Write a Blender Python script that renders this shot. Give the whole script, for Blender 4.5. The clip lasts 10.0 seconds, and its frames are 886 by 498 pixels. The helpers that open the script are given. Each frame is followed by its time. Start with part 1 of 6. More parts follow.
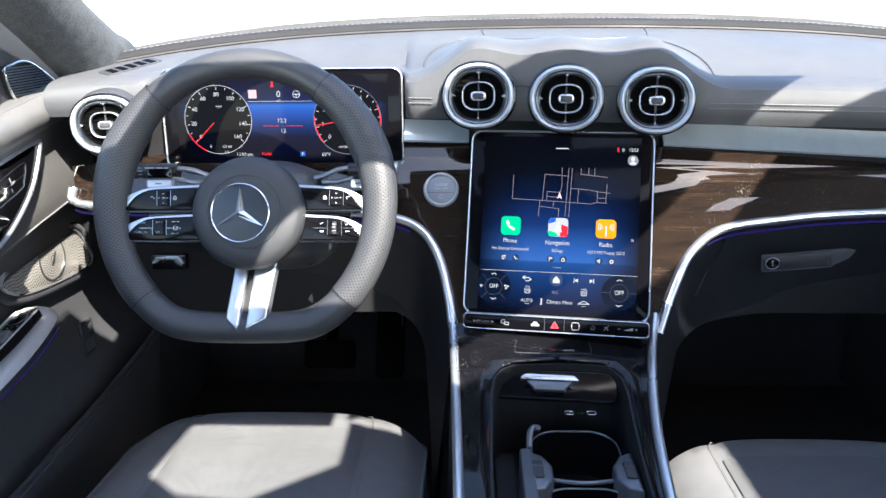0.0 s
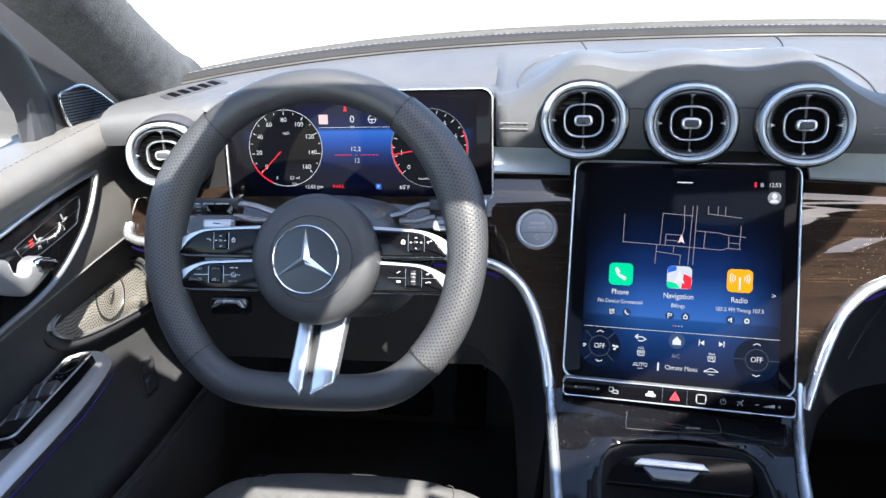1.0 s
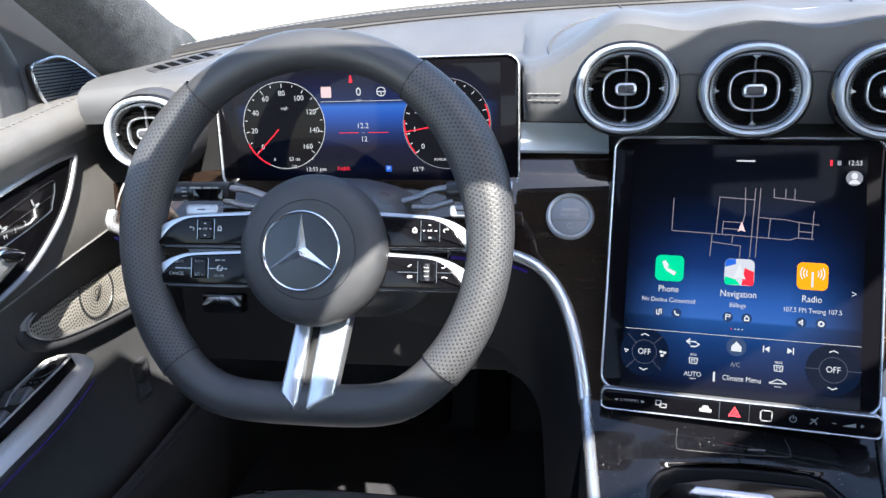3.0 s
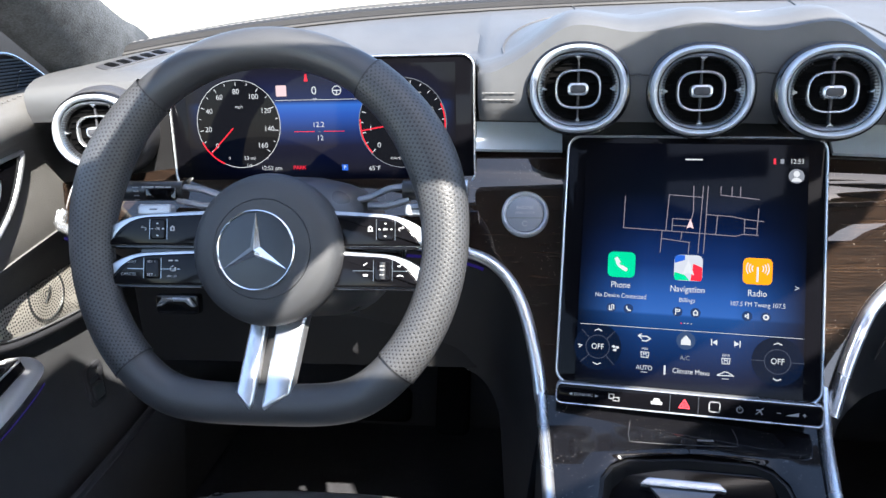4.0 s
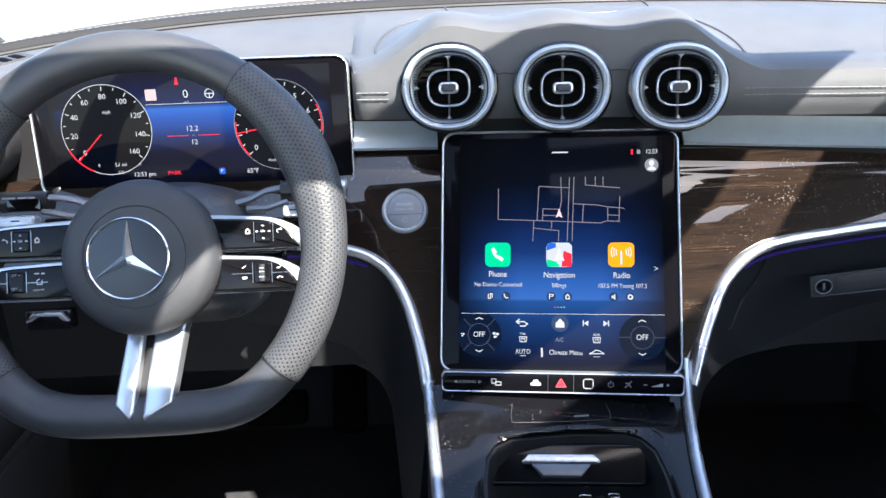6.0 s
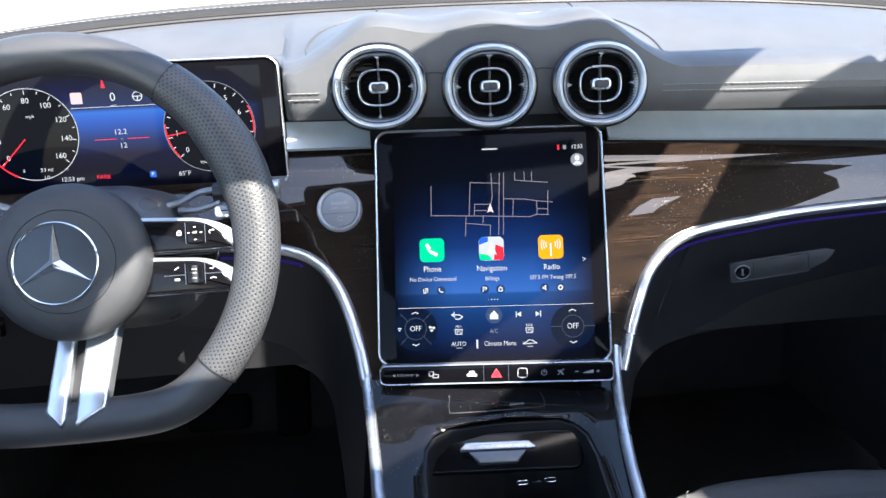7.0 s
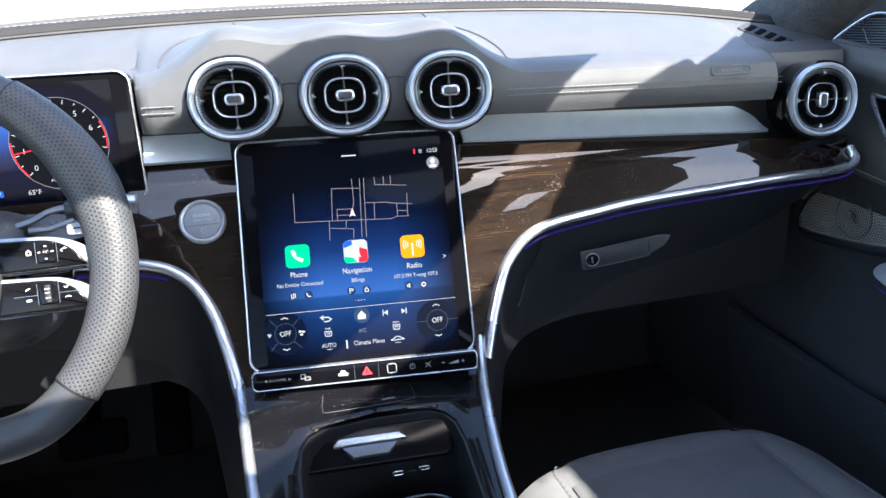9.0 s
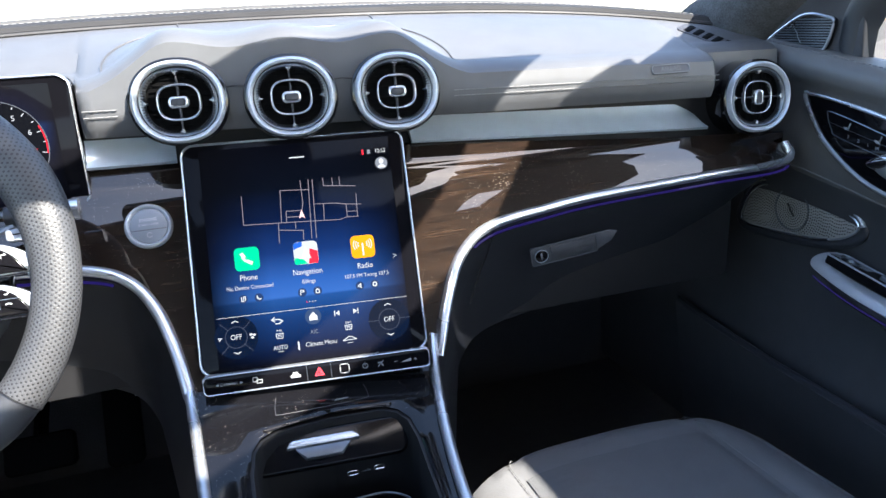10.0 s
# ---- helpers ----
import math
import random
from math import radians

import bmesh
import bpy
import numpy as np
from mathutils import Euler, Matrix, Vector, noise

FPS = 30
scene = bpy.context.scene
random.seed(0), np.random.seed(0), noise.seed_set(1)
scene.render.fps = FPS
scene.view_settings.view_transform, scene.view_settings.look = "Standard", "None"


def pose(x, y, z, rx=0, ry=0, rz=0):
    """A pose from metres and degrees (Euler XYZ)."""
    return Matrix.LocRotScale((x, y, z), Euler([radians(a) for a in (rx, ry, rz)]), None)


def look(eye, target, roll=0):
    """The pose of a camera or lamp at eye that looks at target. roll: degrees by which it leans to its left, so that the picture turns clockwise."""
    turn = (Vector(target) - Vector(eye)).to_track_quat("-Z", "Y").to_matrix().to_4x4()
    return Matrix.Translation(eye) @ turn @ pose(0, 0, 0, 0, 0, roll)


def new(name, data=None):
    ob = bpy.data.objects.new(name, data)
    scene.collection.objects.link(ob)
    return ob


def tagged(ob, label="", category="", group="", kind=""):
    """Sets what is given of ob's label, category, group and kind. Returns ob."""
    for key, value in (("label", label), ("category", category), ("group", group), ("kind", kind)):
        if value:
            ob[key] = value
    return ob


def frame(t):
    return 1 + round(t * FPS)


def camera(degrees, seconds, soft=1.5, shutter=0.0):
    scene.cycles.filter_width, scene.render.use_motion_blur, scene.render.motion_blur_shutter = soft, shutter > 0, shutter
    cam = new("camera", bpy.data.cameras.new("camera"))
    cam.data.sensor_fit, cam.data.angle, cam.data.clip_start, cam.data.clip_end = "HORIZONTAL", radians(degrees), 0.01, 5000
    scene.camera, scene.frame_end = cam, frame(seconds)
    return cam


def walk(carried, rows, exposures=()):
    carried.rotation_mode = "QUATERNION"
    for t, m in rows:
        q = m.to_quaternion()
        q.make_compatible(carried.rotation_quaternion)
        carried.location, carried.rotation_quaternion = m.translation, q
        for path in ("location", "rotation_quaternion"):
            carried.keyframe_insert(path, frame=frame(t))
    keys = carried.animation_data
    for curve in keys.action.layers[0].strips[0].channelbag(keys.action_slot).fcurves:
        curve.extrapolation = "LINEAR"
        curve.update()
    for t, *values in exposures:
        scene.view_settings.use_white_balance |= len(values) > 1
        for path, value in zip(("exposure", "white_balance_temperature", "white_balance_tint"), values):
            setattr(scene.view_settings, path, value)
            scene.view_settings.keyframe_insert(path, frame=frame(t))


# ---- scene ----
cam = camera(63.8, 10.0)
PATH = [
    (0, (-0.114, 0.132, 0.902), (-0.189, 2.026, 0.263), -0.7),
    (0.5, (-0.13, 0.188, 0.912), (-0.326, 2.08, 0.293), -1.4),
    (1, (-0.142, 0.26, 0.902), (-0.423, 2.145, 0.296), -1.9),
    (1.5, (-0.152, 0.318, 0.885), (-0.494, 2.19, 0.271), -2.4),
    (2, (-0.155, 0.35, 0.868), (-0.525, 2.218, 0.255), -2.6),
    (3.5, (-0.151, 0.351, 0.868), (-0.449, 2.229, 0.247), -2.2),
    (4, (-0.147, 0.348, 0.869), (-0.384, 2.233, 0.244), -1.9),
    (4.5, (-0.143, 0.344, 0.87), (-0.31, 2.236, 0.242), -1.8),
    (5, (-0.139, 0.341, 0.87), (-0.235, 2.236, 0.238), -1.7),
    (5.5, (-0.133, 0.338, 0.871), (-0.164, 2.234, 0.235), -1.9),
    (7, (-0.116, 0.319, 0.869), (0.068, 2.207, 0.233), -2.3),
    (7.5, (-0.108, 0.309, 0.867), (0.149, 2.19, 0.239), -2.5),
    (8, (-0.099, 0.304, 0.866), (0.229, 2.176, 0.241), -2.7),
    (8.5, (-0.096, 0.296, 0.868), (0.309, 2.152, 0.243), -2.8),
    (9, (-0.093, 0.286, 0.872), (0.386, 2.123, 0.241), -2.8),
    (9.5, (-0.089, 0.28, 0.873), (0.452, 2.099, 0.24), -2.8),
    (10, (-0.087, 0.276, 0.869), (0.503, 2.081, 0.243), -3.0),
]
walk(cam, [(t, look(eye, target, roll)) for t, eye, target, roll in PATH],
     exposures=[(0, 2.5), (0.5, 2.45), (1.5, 2.3), (4, 2.32), (5.5, 2.42), (8, 2.58), (10, 2.64)])

# ---- light ----
SUN = Vector((0.50, -0.80, 1.0)).normalized()
world = bpy.data.worlds.new("world")
scene.world = world
world.use_nodes = True
wn = world.node_tree.nodes
sky = wn.new("ShaderNodeTexSky")
sky.sky_type, sky.sun_disc = "NISHITA", False
sky.sun_elevation = math.asin(SUN.z)
sky.sun_rotation = math.atan2(SUN.x, SUN.y)
wn["Background"].inputs["Strength"].default_value = 0.15
pale = wn.new("ShaderNodeHueSaturation")
pale.inputs["Saturation"].default_value = 1.0
world.node_tree.links.new(sky.outputs[0], pale.inputs["Color"])
world.node_tree.links.new(pale.outputs[0], wn["Background"].inputs["Color"])
sun = new("sun", bpy.data.lights.new("sun", "SUN"))
sun.data.energy, sun.data.angle, sun.data.color = 5.0, radians(0.5), (1.0, 0.95, 0.87)
sun.matrix_world = look(SUN * 20, (0, 0, 0))
SCREEN_LIGHT = 0.30


# ---- materials ----
def material(name, color, rough=0.5, metal=0.0, coat=0.0, vary=0.12, scale=40.0, bump=0.0, bump_scale=400.0, emit=None, spec=0.5):
    """Base colour with two scales of variation, roughness wear and fine relief."""
    m = bpy.data.materials.new(name)
    m.use_nodes = True
    n, link = m.node_tree.nodes, m.node_tree.links.new
    b = n["Principled BSDF"]
    b.inputs["Roughness"].default_value, b.inputs["Metallic"].default_value = rough, metal
    b.inputs["Coat Weight"].default_value, b.inputs["Coat Roughness"].default_value = coat, 0.02
    b.inputs["Specular IOR Level"].default_value = spec
    co = n.new("ShaderNodeTexCoord")
    big, small = n.new("ShaderNodeTexNoise"), n.new("ShaderNodeTexNoise")
    big.inputs["Scale"].default_value, small.inputs["Scale"].default_value = scale / 6, scale
    mix = n.new("ShaderNodeMath")
    mix.operation = "ADD"
    link(co.outputs["Object"], big.inputs["Vector"]), link(co.outputs["Object"], small.inputs["Vector"])
    link(big.outputs[0], mix.inputs[0]), link(small.outputs[0], mix.inputs[1])
    ramp = n.new("ShaderNodeMapRange")
    ramp.inputs[1].default_value, ramp.inputs[2].default_value = 0.6, 1.4
    ramp.inputs[3].default_value, ramp.inputs[4].default_value = 1 - vary, 1 + vary
    link(mix.outputs[0], ramp.inputs[0])
    sc = n.new("ShaderNodeVectorMath")
    sc.operation = "SCALE"
    sc.inputs[0].default_value = color
    link(ramp.outputs[0], sc.inputs["Scale"]), link(sc.outputs[0], b.inputs["Base Color"])
    rr = n.new("ShaderNodeMapRange")
    rr.inputs[1].default_value, rr.inputs[2].default_value = 0.3, 0.7
    rr.inputs[3].default_value, rr.inputs[4].default_value = rough * 0.85, min(1, rough * 1.15)
    link(big.outputs[0], rr.inputs[0]), link(rr.outputs[0], b.inputs["Roughness"])
    if bump:
        bn, vo = n.new("ShaderNodeBump"), n.new("ShaderNodeTexVoronoi")
        vo.inputs["Scale"].default_value = bump_scale
        bn.inputs["Strength"].default_value, bn.inputs["Distance"].default_value = bump, 0.0006
        link(co.outputs["Object"], vo.inputs["Vector"]), link(vo.outputs["Distance"], bn.inputs["Height"])
        link(bn.outputs[0], b.inputs["Normal"])
    if emit:
        b.inputs["Emission Color"].default_value, b.inputs["Emission Strength"].default_value = (*emit[:3], 1), emit[3]
    return m


def perforated(name, color, rough, pitch, hole, axes="XY"):
    """Leather with a staggered grid of small punched holes, in object space."""
    m = material(name, color, rough, bump=0.25, bump_scale=700)
    n, link = m.node_tree.nodes, m.node_tree.links.new
    b = n["Principled BSDF"]
    uv, sep = n.new("ShaderNodeUVMap"), n.new("ShaderNodeSeparateXYZ")
    link(uv.outputs[0], sep.inputs[0])

    def op(kind, a, c=None, v=None):
        q = n.new("ShaderNodeMath")
        q.operation = kind
        for k, e in ((0, a), (1, c)):
            if e is not None:
                if isinstance(e, (int, float)):
                    q.inputs[k].default_value = e
                else:
                    link(e, q.inputs[k])
        return q.outputs[0]
    row = op("DIVIDE", sep.outputs[1], pitch * 0.6)
    shift = op("MULTIPLY", op("MODULO", op("FLOOR", row), 2.0), 0.5)
    col = op("ADD", op("DIVIDE", sep.outputs[0], pitch), shift)
    fx = op("SUBTRACT", op("FRACT", col), 0.5)
    fy = op("MULTIPLY", op("SUBTRACT", op("FRACT", row), 0.5), 0.6)
    d = op("SQRT", op("ADD", op("MULTIPLY", fx, fx), op("MULTIPLY", fy, fy)))
    inside = op("LESS_THAN", d, hole)
    mixc = n.new("ShaderNodeMix")
    mixc.data_type = "RGBA"
    old = b.inputs["Base Color"].links[0].from_socket
    link(inside, mixc.inputs[0]), link(old, mixc.inputs[6])
    mixc.inputs[7].default_value = (0.006, 0.006, 0.007, 1)
    link(mixc.outputs[2], b.inputs["Base Color"])
    bn = n.new("ShaderNodeBump")
    bn.inputs["Strength"].default_value, bn.inputs["Distance"].default_value = 0.3, 0.0008
    link(op("MINIMUM", d, 0.38), bn.inputs["Height"])
    old = b.inputs["Normal"].links[0].from_node
    link(old.outputs[0], bn.inputs["Normal"]), link(bn.outputs[0], b.inputs["Normal"])
    return m


def veneer(name):
    """Dark open-pore wood under a deep gloss lacquer."""
    m = material(name, (0.022, 0.014, 0.010), 0.5, coat=1.0, spec=0.0)
    n, link = m.node_tree.nodes, m.node_tree.links.new
    b = n["Principled BSDF"]
    co, mp = n.new("ShaderNodeTexCoord"), n.new("ShaderNodeMapping")
    mp.inputs["Scale"].default_value = (14, 120, 120)
    b.inputs["Coat IOR"].default_value = 1.55
    nz, wv = n.new("ShaderNodeTexNoise"), n.new("ShaderNodeTexWave")
    nz.inputs["Scale"].default_value, nz.inputs["Detail"].default_value = 1.6, 6
    wv.inputs["Scale"].default_value, wv.inputs["Distortion"].default_value, wv.inputs["Detail"].default_value = 1.2, 9, 4
    wv.bands_direction = "Z"
    cr = n.new("ShaderNodeValToRGB")
    cr.color_ramp.elements[0].position, cr.color_ramp.elements[0].color = 0.25, (0.006, 0.0045, 0.004, 1)
    cr.color_ramp.elements[1].position, cr.color_ramp.elements[1].color = 0.95, (0.032, 0.019, 0.012, 1)
    link(co.outputs["Object"], mp.inputs[0]), link(mp.outputs[0], nz.inputs[0]), link(mp.outputs[0], wv.inputs[0])
    mu = n.new("ShaderNodeMath")
    mu.operation = "MULTIPLY"
    soft = n.new("ShaderNodeMapRange")
    soft.inputs[3].default_value, soft.inputs[4].default_value = 0.55, 1.25
    link(wv.outputs[1], soft.inputs[0])
    link(nz.outputs[0], mu.inputs[0]), link(soft.outputs[0], mu.inputs[1])
    link(mu.outputs[0], cr.inputs[0]), link(cr.outputs[0], b.inputs["Base Color"])
    return dusty(m, 0.055)


def dusty(m, size, cover=0.5):
    """Fine pale dust specks lying on a gloss surface."""
    n, link = m.node_tree.nodes, m.node_tree.links.new
    b = n["Principled BSDF"]
    co, vo, nz = n.new("ShaderNodeTexCoord"), n.new("ShaderNodeTexVoronoi"), n.new("ShaderNodeTexNoise")
    vo.inputs["Scale"].default_value, nz.inputs["Scale"].default_value = 420, 30
    link(co.outputs["Object"], vo.inputs["Vector"]), link(co.outputs["Object"], nz.inputs["Vector"])
    lim, lt = n.new("ShaderNodeMapRange"), n.new("ShaderNodeMath")
    lim.inputs[1].default_value, lim.inputs[2].default_value = 0.4, 0.75
    lim.inputs[3].default_value, lim.inputs[4].default_value = size, size * 3.2
    link(nz.outputs[0], lim.inputs[0])
    lt.operation = "LESS_THAN"
    link(vo.outputs["Distance"], lt.inputs[0]), link(lim.outputs[0], lt.inputs[1])
    mx = n.new("ShaderNodeMix")
    mx.data_type = "RGBA"
    link(lt.outputs[0], mx.inputs[0])
    link(b.inputs["Base Color"].links[0].from_socket, mx.inputs[6])
    mx.inputs[7].default_value = (0.26, 0.24, 0.21, 1)
    link(mx.outputs[2], b.inputs["Base Color"])
    return m


def screen_glow(name, low, high, power, axis_scale):
    """A dark glass face whose picture glows blue, brightest in a band."""
    m = bpy.data.materials.new(name)
    m.use_nodes = True
    n, link = m.node_tree.nodes, m.node_tree.links.new
    b = n["Principled BSDF"]
    b.inputs["Base Color"].default_value, b.inputs["Roughness"].default_value = (0.003, 0.003, 0.004, 1), 0.05
    b.inputs["Specular IOR Level"].default_value = 0.06
    uv, sep = n.new("ShaderNodeUVMap"), n.new("ShaderNodeSeparateXYZ")
    link(uv.outputs[0], sep.inputs[0])
    cr = n.new("ShaderNodeValToRGB")
    e = cr.color_ramp.elements
    e[0].position, e[0].color = 0.0, (0.0, 0.0, 0.001, 1)
    e[1].position, e[1].color = 1.0, (0.0, 0.0, 0.001, 1)
    for p, c in axis_scale:
        q = e.new(p)
        q.color = (*c, 1)
    link(sep.outputs[1], cr.inputs[0])
    side = n.new("ShaderNodeValToRGB")
    f = side.color_ramp.elements
    f[0].position, f[0].color = 0.0, (low, low, low, 1)
    f[1].position, f[1].color = 1.0, (low, low, low, 1)
    for p in (0.3, 0.7):
        q = f.new(p)
        q.color = (high, high, high, 1)
    link(sep.outputs[0], side.inputs[0])
    mu = n.new("ShaderNodeMix")
    mu.data_type, mu.blend_type = "RGBA", "MULTIPLY"
    mu.inputs[0].default_value = 1
    link(cr.outputs[0], mu.inputs[6]), link(side.outputs[0], mu.inputs[7])
    link(mu.outputs[2], b.inputs["Emission Color"])
    b.inputs["Emission Strength"].default_value = power * SCREEN_LIGHT
    return m


def blind_cloth(name):
    """Thin beige woven cloth that lets part of the daylight through."""
    m = material(name, (0.40, 0.30, 0.19), 0.95, vary=0.1, scale=200)
    n, link = m.node_tree.nodes, m.node_tree.links.new
    b = n["Principled BSDF"]
    through_light, mix = n.new("ShaderNodeBsdfTranslucent"), n.new("ShaderNodeMixShader")
    link(b.inputs["Base Color"].links[0].from_socket, through_light.inputs["Color"])
    mix.inputs[0].default_value = 0.22
    link(b.outputs[0], mix.inputs[1]), link(through_light.outputs[0], mix.inputs[2])
    link(mix.outputs[0], n["Material Output"].inputs["Surface"])
    return m


def glow(name, c, k=1.0):
    m = bpy.data.materials.new(name)
    m.use_nodes = True
    b = m.node_tree.nodes["Principled BSDF"]
    b.inputs["Base Color"].default_value = (0.002, 0.002, 0.002, 1)
    b.inputs["Specular IOR Level"].default_value, b.inputs["Roughness"].default_value = 0.06, 0.05
    b.inputs["Emission Color"].default_value, b.inputs["Emission Strength"].default_value = (*c, 1), k * SCREEN_LIGHT
    return m


LEATHER = material("dash leather", (0.063, 0.065, 0.069), 0.5, bump=0.14, bump_scale=1300)
DOOR_LEATHER = material("door leather", (0.10, 0.098, 0.095), 0.5, bump=0.4, bump_scale=700)
RIM_LEATHER = material("smooth rim leather", (0.036, 0.037, 0.040), 0.42, bump=0.15, bump_scale=1200)
PERF_RIM = perforated("perforated rim leather", (0.046, 0.047, 0.050), 0.5, 0.0040, 0.185)
PERF_SEAT = perforated("perforated seat leather", (0.125, 0.127, 0.130), 0.45, 0.0065, 0.17)
SEAT_LEATHER = material("seat leather", (0.130, 0.131, 0.134), 0.42, bump=0.3, bump_scale=600)
SOFT = material("dark soft plastic", (0.030, 0.031, 0.036), 0.55, bump=0.3, bump_scale=1000)
DOOR_SOFT = material("grained door plastic", (0.055, 0.056, 0.060), 0.5, bump=0.3, bump_scale=900)
LOWER = material("dark lower dash plastic", (0.014, 0.016, 0.020), 0.5, bump=0.3, bump_scale=1000)
ROLL = material("matt roll leather", (0.020, 0.020, 0.021), 0.75, bump=0.2, bump_scale=900, spec=0.15)
GRAINED = material("grained airbag cover", (0.030, 0.031, 0.034), 0.5, bump=0.35, bump_scale=1400)
GLOSS = material("gloss black", (0.004, 0.004, 0.005), 0.06, vary=0.05)
DUSTY_GLOSS = dusty(material("dusty gloss black", (0.004, 0.004, 0.005), 0.05, vary=0.05, spec=0.34), 0.05)
DARK_LINER = material("dark headliner", (0.055, 0.06, 0.068), 0.95, vary=0.1, scale=200)
CHROME = material("satin chrome", (0.60, 0.62, 0.65), 0.28, 0.86, vary=0.04)
BRIGHT = material("bright chrome", (0.85, 0.86, 0.88), 0.07, 1.0, vary=0.02)
BRUSHED = material("brushed dark metal", (0.26, 0.28, 0.30), 0.32, 1.0, vary=0.06, scale=90)
SILVER = material("matt silver strip", (0.52, 0.58, 0.63), 0.36, 0.4, vary=0.06, scale=60)
BLADE_EDGE = material("satin silver blade", (0.42, 0.44, 0.47), 0.36, 1.0, vary=0.04)
STALK_BLACK = material("satin black stalk", (0.022, 0.022, 0.024), 0.3, spec=0.5)
ARM_SILVER = material("satin silver arm rail", (0.50, 0.51, 0.53), 0.34, 0.45, vary=0.05)
STALK_SILVER = material("satin grey stalk arm", (0.26, 0.26, 0.27), 0.32, 0.35, vary=0.05)
SHROUD = material("smooth grey column cover", (0.065, 0.065, 0.068), 0.28, vary=0.05)
CAP = material("satin grey button cap", (0.17, 0.185, 0.21), 0.38, 0.4)
BUTTON_RING = material("satin silver button ring", (0.55, 0.58, 0.62), 0.32, 0.5)
BUTTON_LEGEND = material("white button legend", (0.42, 0.42, 0.42), 0.5)
PADDLE = material("satin silver paddle", (0.36, 0.37, 0.39), 0.34, 0.5, vary=0.04)
BADGE = material("grey badge edge", (0.16, 0.16, 0.165), 0.45)
WOOD = veneer("dark veneer")
FABRIC = material("pillar fabric", (0.050, 0.054, 0.058), 0.95, vary=0.6, scale=420, bump=1.0, bump_scale=600)
CARPET = material("carpet", (0.026, 0.026, 0.030), 0.95, vary=0.3, scale=300, bump=0.8, bump_scale=500)
LINER = blind_cloth("roller blind cloth")
GROOVE = material("seam piping", (0.05, 0.05, 0.052), 0.5)
SHELF = material("grey ledge", (0.04, 0.04, 0.04), 0.8)
STITCH = material("grey thread", (0.13, 0.13, 0.13), 0.7)
BLACK = material("matt black", (0.005, 0.005, 0.006), 0.6)
# puts the shade of vent throats, slots and pedals into the colour
SHADE_BLACK = material("shade black", (0.0016, 0.0016, 0.0018), 0.7, spec=0.05)
KEY = material("grey switch cap", (0.13, 0.14, 0.155), 0.35, 0.6)
LEGEND = material("printed legend", (0.24, 0.25, 0.26), 0.5)
SCREEN_BLACK = material("black display glass", (0.003, 0.003, 0.004), 0.05, vary=0.02, spec=0.06)
MESH_METAL = material("perforated speaker metal", (0.50, 0.475, 0.43), 0.4, 0.35)
KEY_GLOSS = material("gloss black key blade", (0.004, 0.004, 0.005), 0.1, vary=0.05, spec=0.14)
LID_BLACK = material("satin black lid", (0.004, 0.004, 0.005), 0.14, spec=0.2)
AMBIENT = glow("ambient light strip", (0.06, 0.04, 0.40), 0.16)
RED_SIGN = material("red seat sign", (0.6, 0.03, 0.03), 0.5)
CONCRETE = material("sunlit paving", (0.55, 0.53, 0.50), 0.9, vary=0.15, scale=4)
ASPHALT = material("paint of outside mirror", (0.01, 0.012, 0.015), 0.1, coat=1.0)


# ---- mesh helpers ----
def part(name, bm, mat, parent=None, label="", smooth=True):
    me = bpy.data.meshes.new(name)
    bmesh.ops.recalc_face_normals(bm, faces=bm.faces)
    bm.to_mesh(me)
    bm.free()
    me.materials.append(mat)
    if smooth:
        me.shade_smooth()
        me.set_sharp_from_angle(angle=radians(38))
    ob = new(name, me)
    if parent is not None:
        ob.parent = parent
    if label:
        ob["label"] = label
    return ob


def thing(name, label, category, group="", kind=""):
    return tagged(new(name), label, category, group, kind)


def basis(p, lean, yaw):
    """Frame of a tilted face: x along it, y up it, z out of it towards the cabin."""
    l, w = radians(lean), radians(yaw)
    n = Vector((-math.sin(w) * math.cos(l), -math.cos(w) * math.cos(l), math.sin(l)))
    u = Vector((math.cos(w), -math.sin(w), 0))
    v = n.cross(u)
    return Matrix(((u.x, v.x, n.x, p[0]), (u.y, v.y, n.y, p[1]), (u.z, v.z, n.z, p[2]), (0, 0, 0, 1)))


def rrect(w, h, r, cx=0.0, cy=0.0, seg=6):
    out = []
    for k, (sx, sy) in enumerate(((1, 1), (-1, 1), (-1, -1), (1, -1))):
        for i in range(seg + 1):
            a = radians(90 * k + 90 * i / seg)
            out.append((cx + sx * (w / 2 - r) + r * math.cos(a), cy + sy * (h / 2 - r) + r * math.sin(a)))
    return out


def ring(rx, ry=None, cx=0.0, cy=0.0, seg=48, power=2.0):
    ry = ry or rx
    out = []
    for i in range(seg):
        a = 2 * math.pi * i / seg
        c, s = math.cos(a), math.sin(a)
        out.append((cx + rx * math.copysign(abs(c) ** (2 / power), c), cy + ry * math.copysign(abs(s) ** (2 / power), s)))
    return out


def smooth_loop(points, steps=6, closed=True):
    """Catmull-Rom through 2D or 3D points."""
    pts = [Vector(p) for p in points]
    n, out = len(pts), []
    for i in range(n if closed else n - 1):
        p = [pts[(i + k) % n] if closed else pts[min(max(i + k, 0), n - 1)] for k in (-1, 0, 1, 2)]
        for j in range(steps):
            t = j / steps
            out.append(0.5 * (2 * p[1] + (p[2] - p[0]) * t + (2 * p[0] - 5 * p[1] + 4 * p[2] - p[3]) * t * t + (3 * p[1] - p[0] - 3 * p[2] + p[3]) * t ** 3))
    if not closed:
        out.append(pts[-1])
    return out


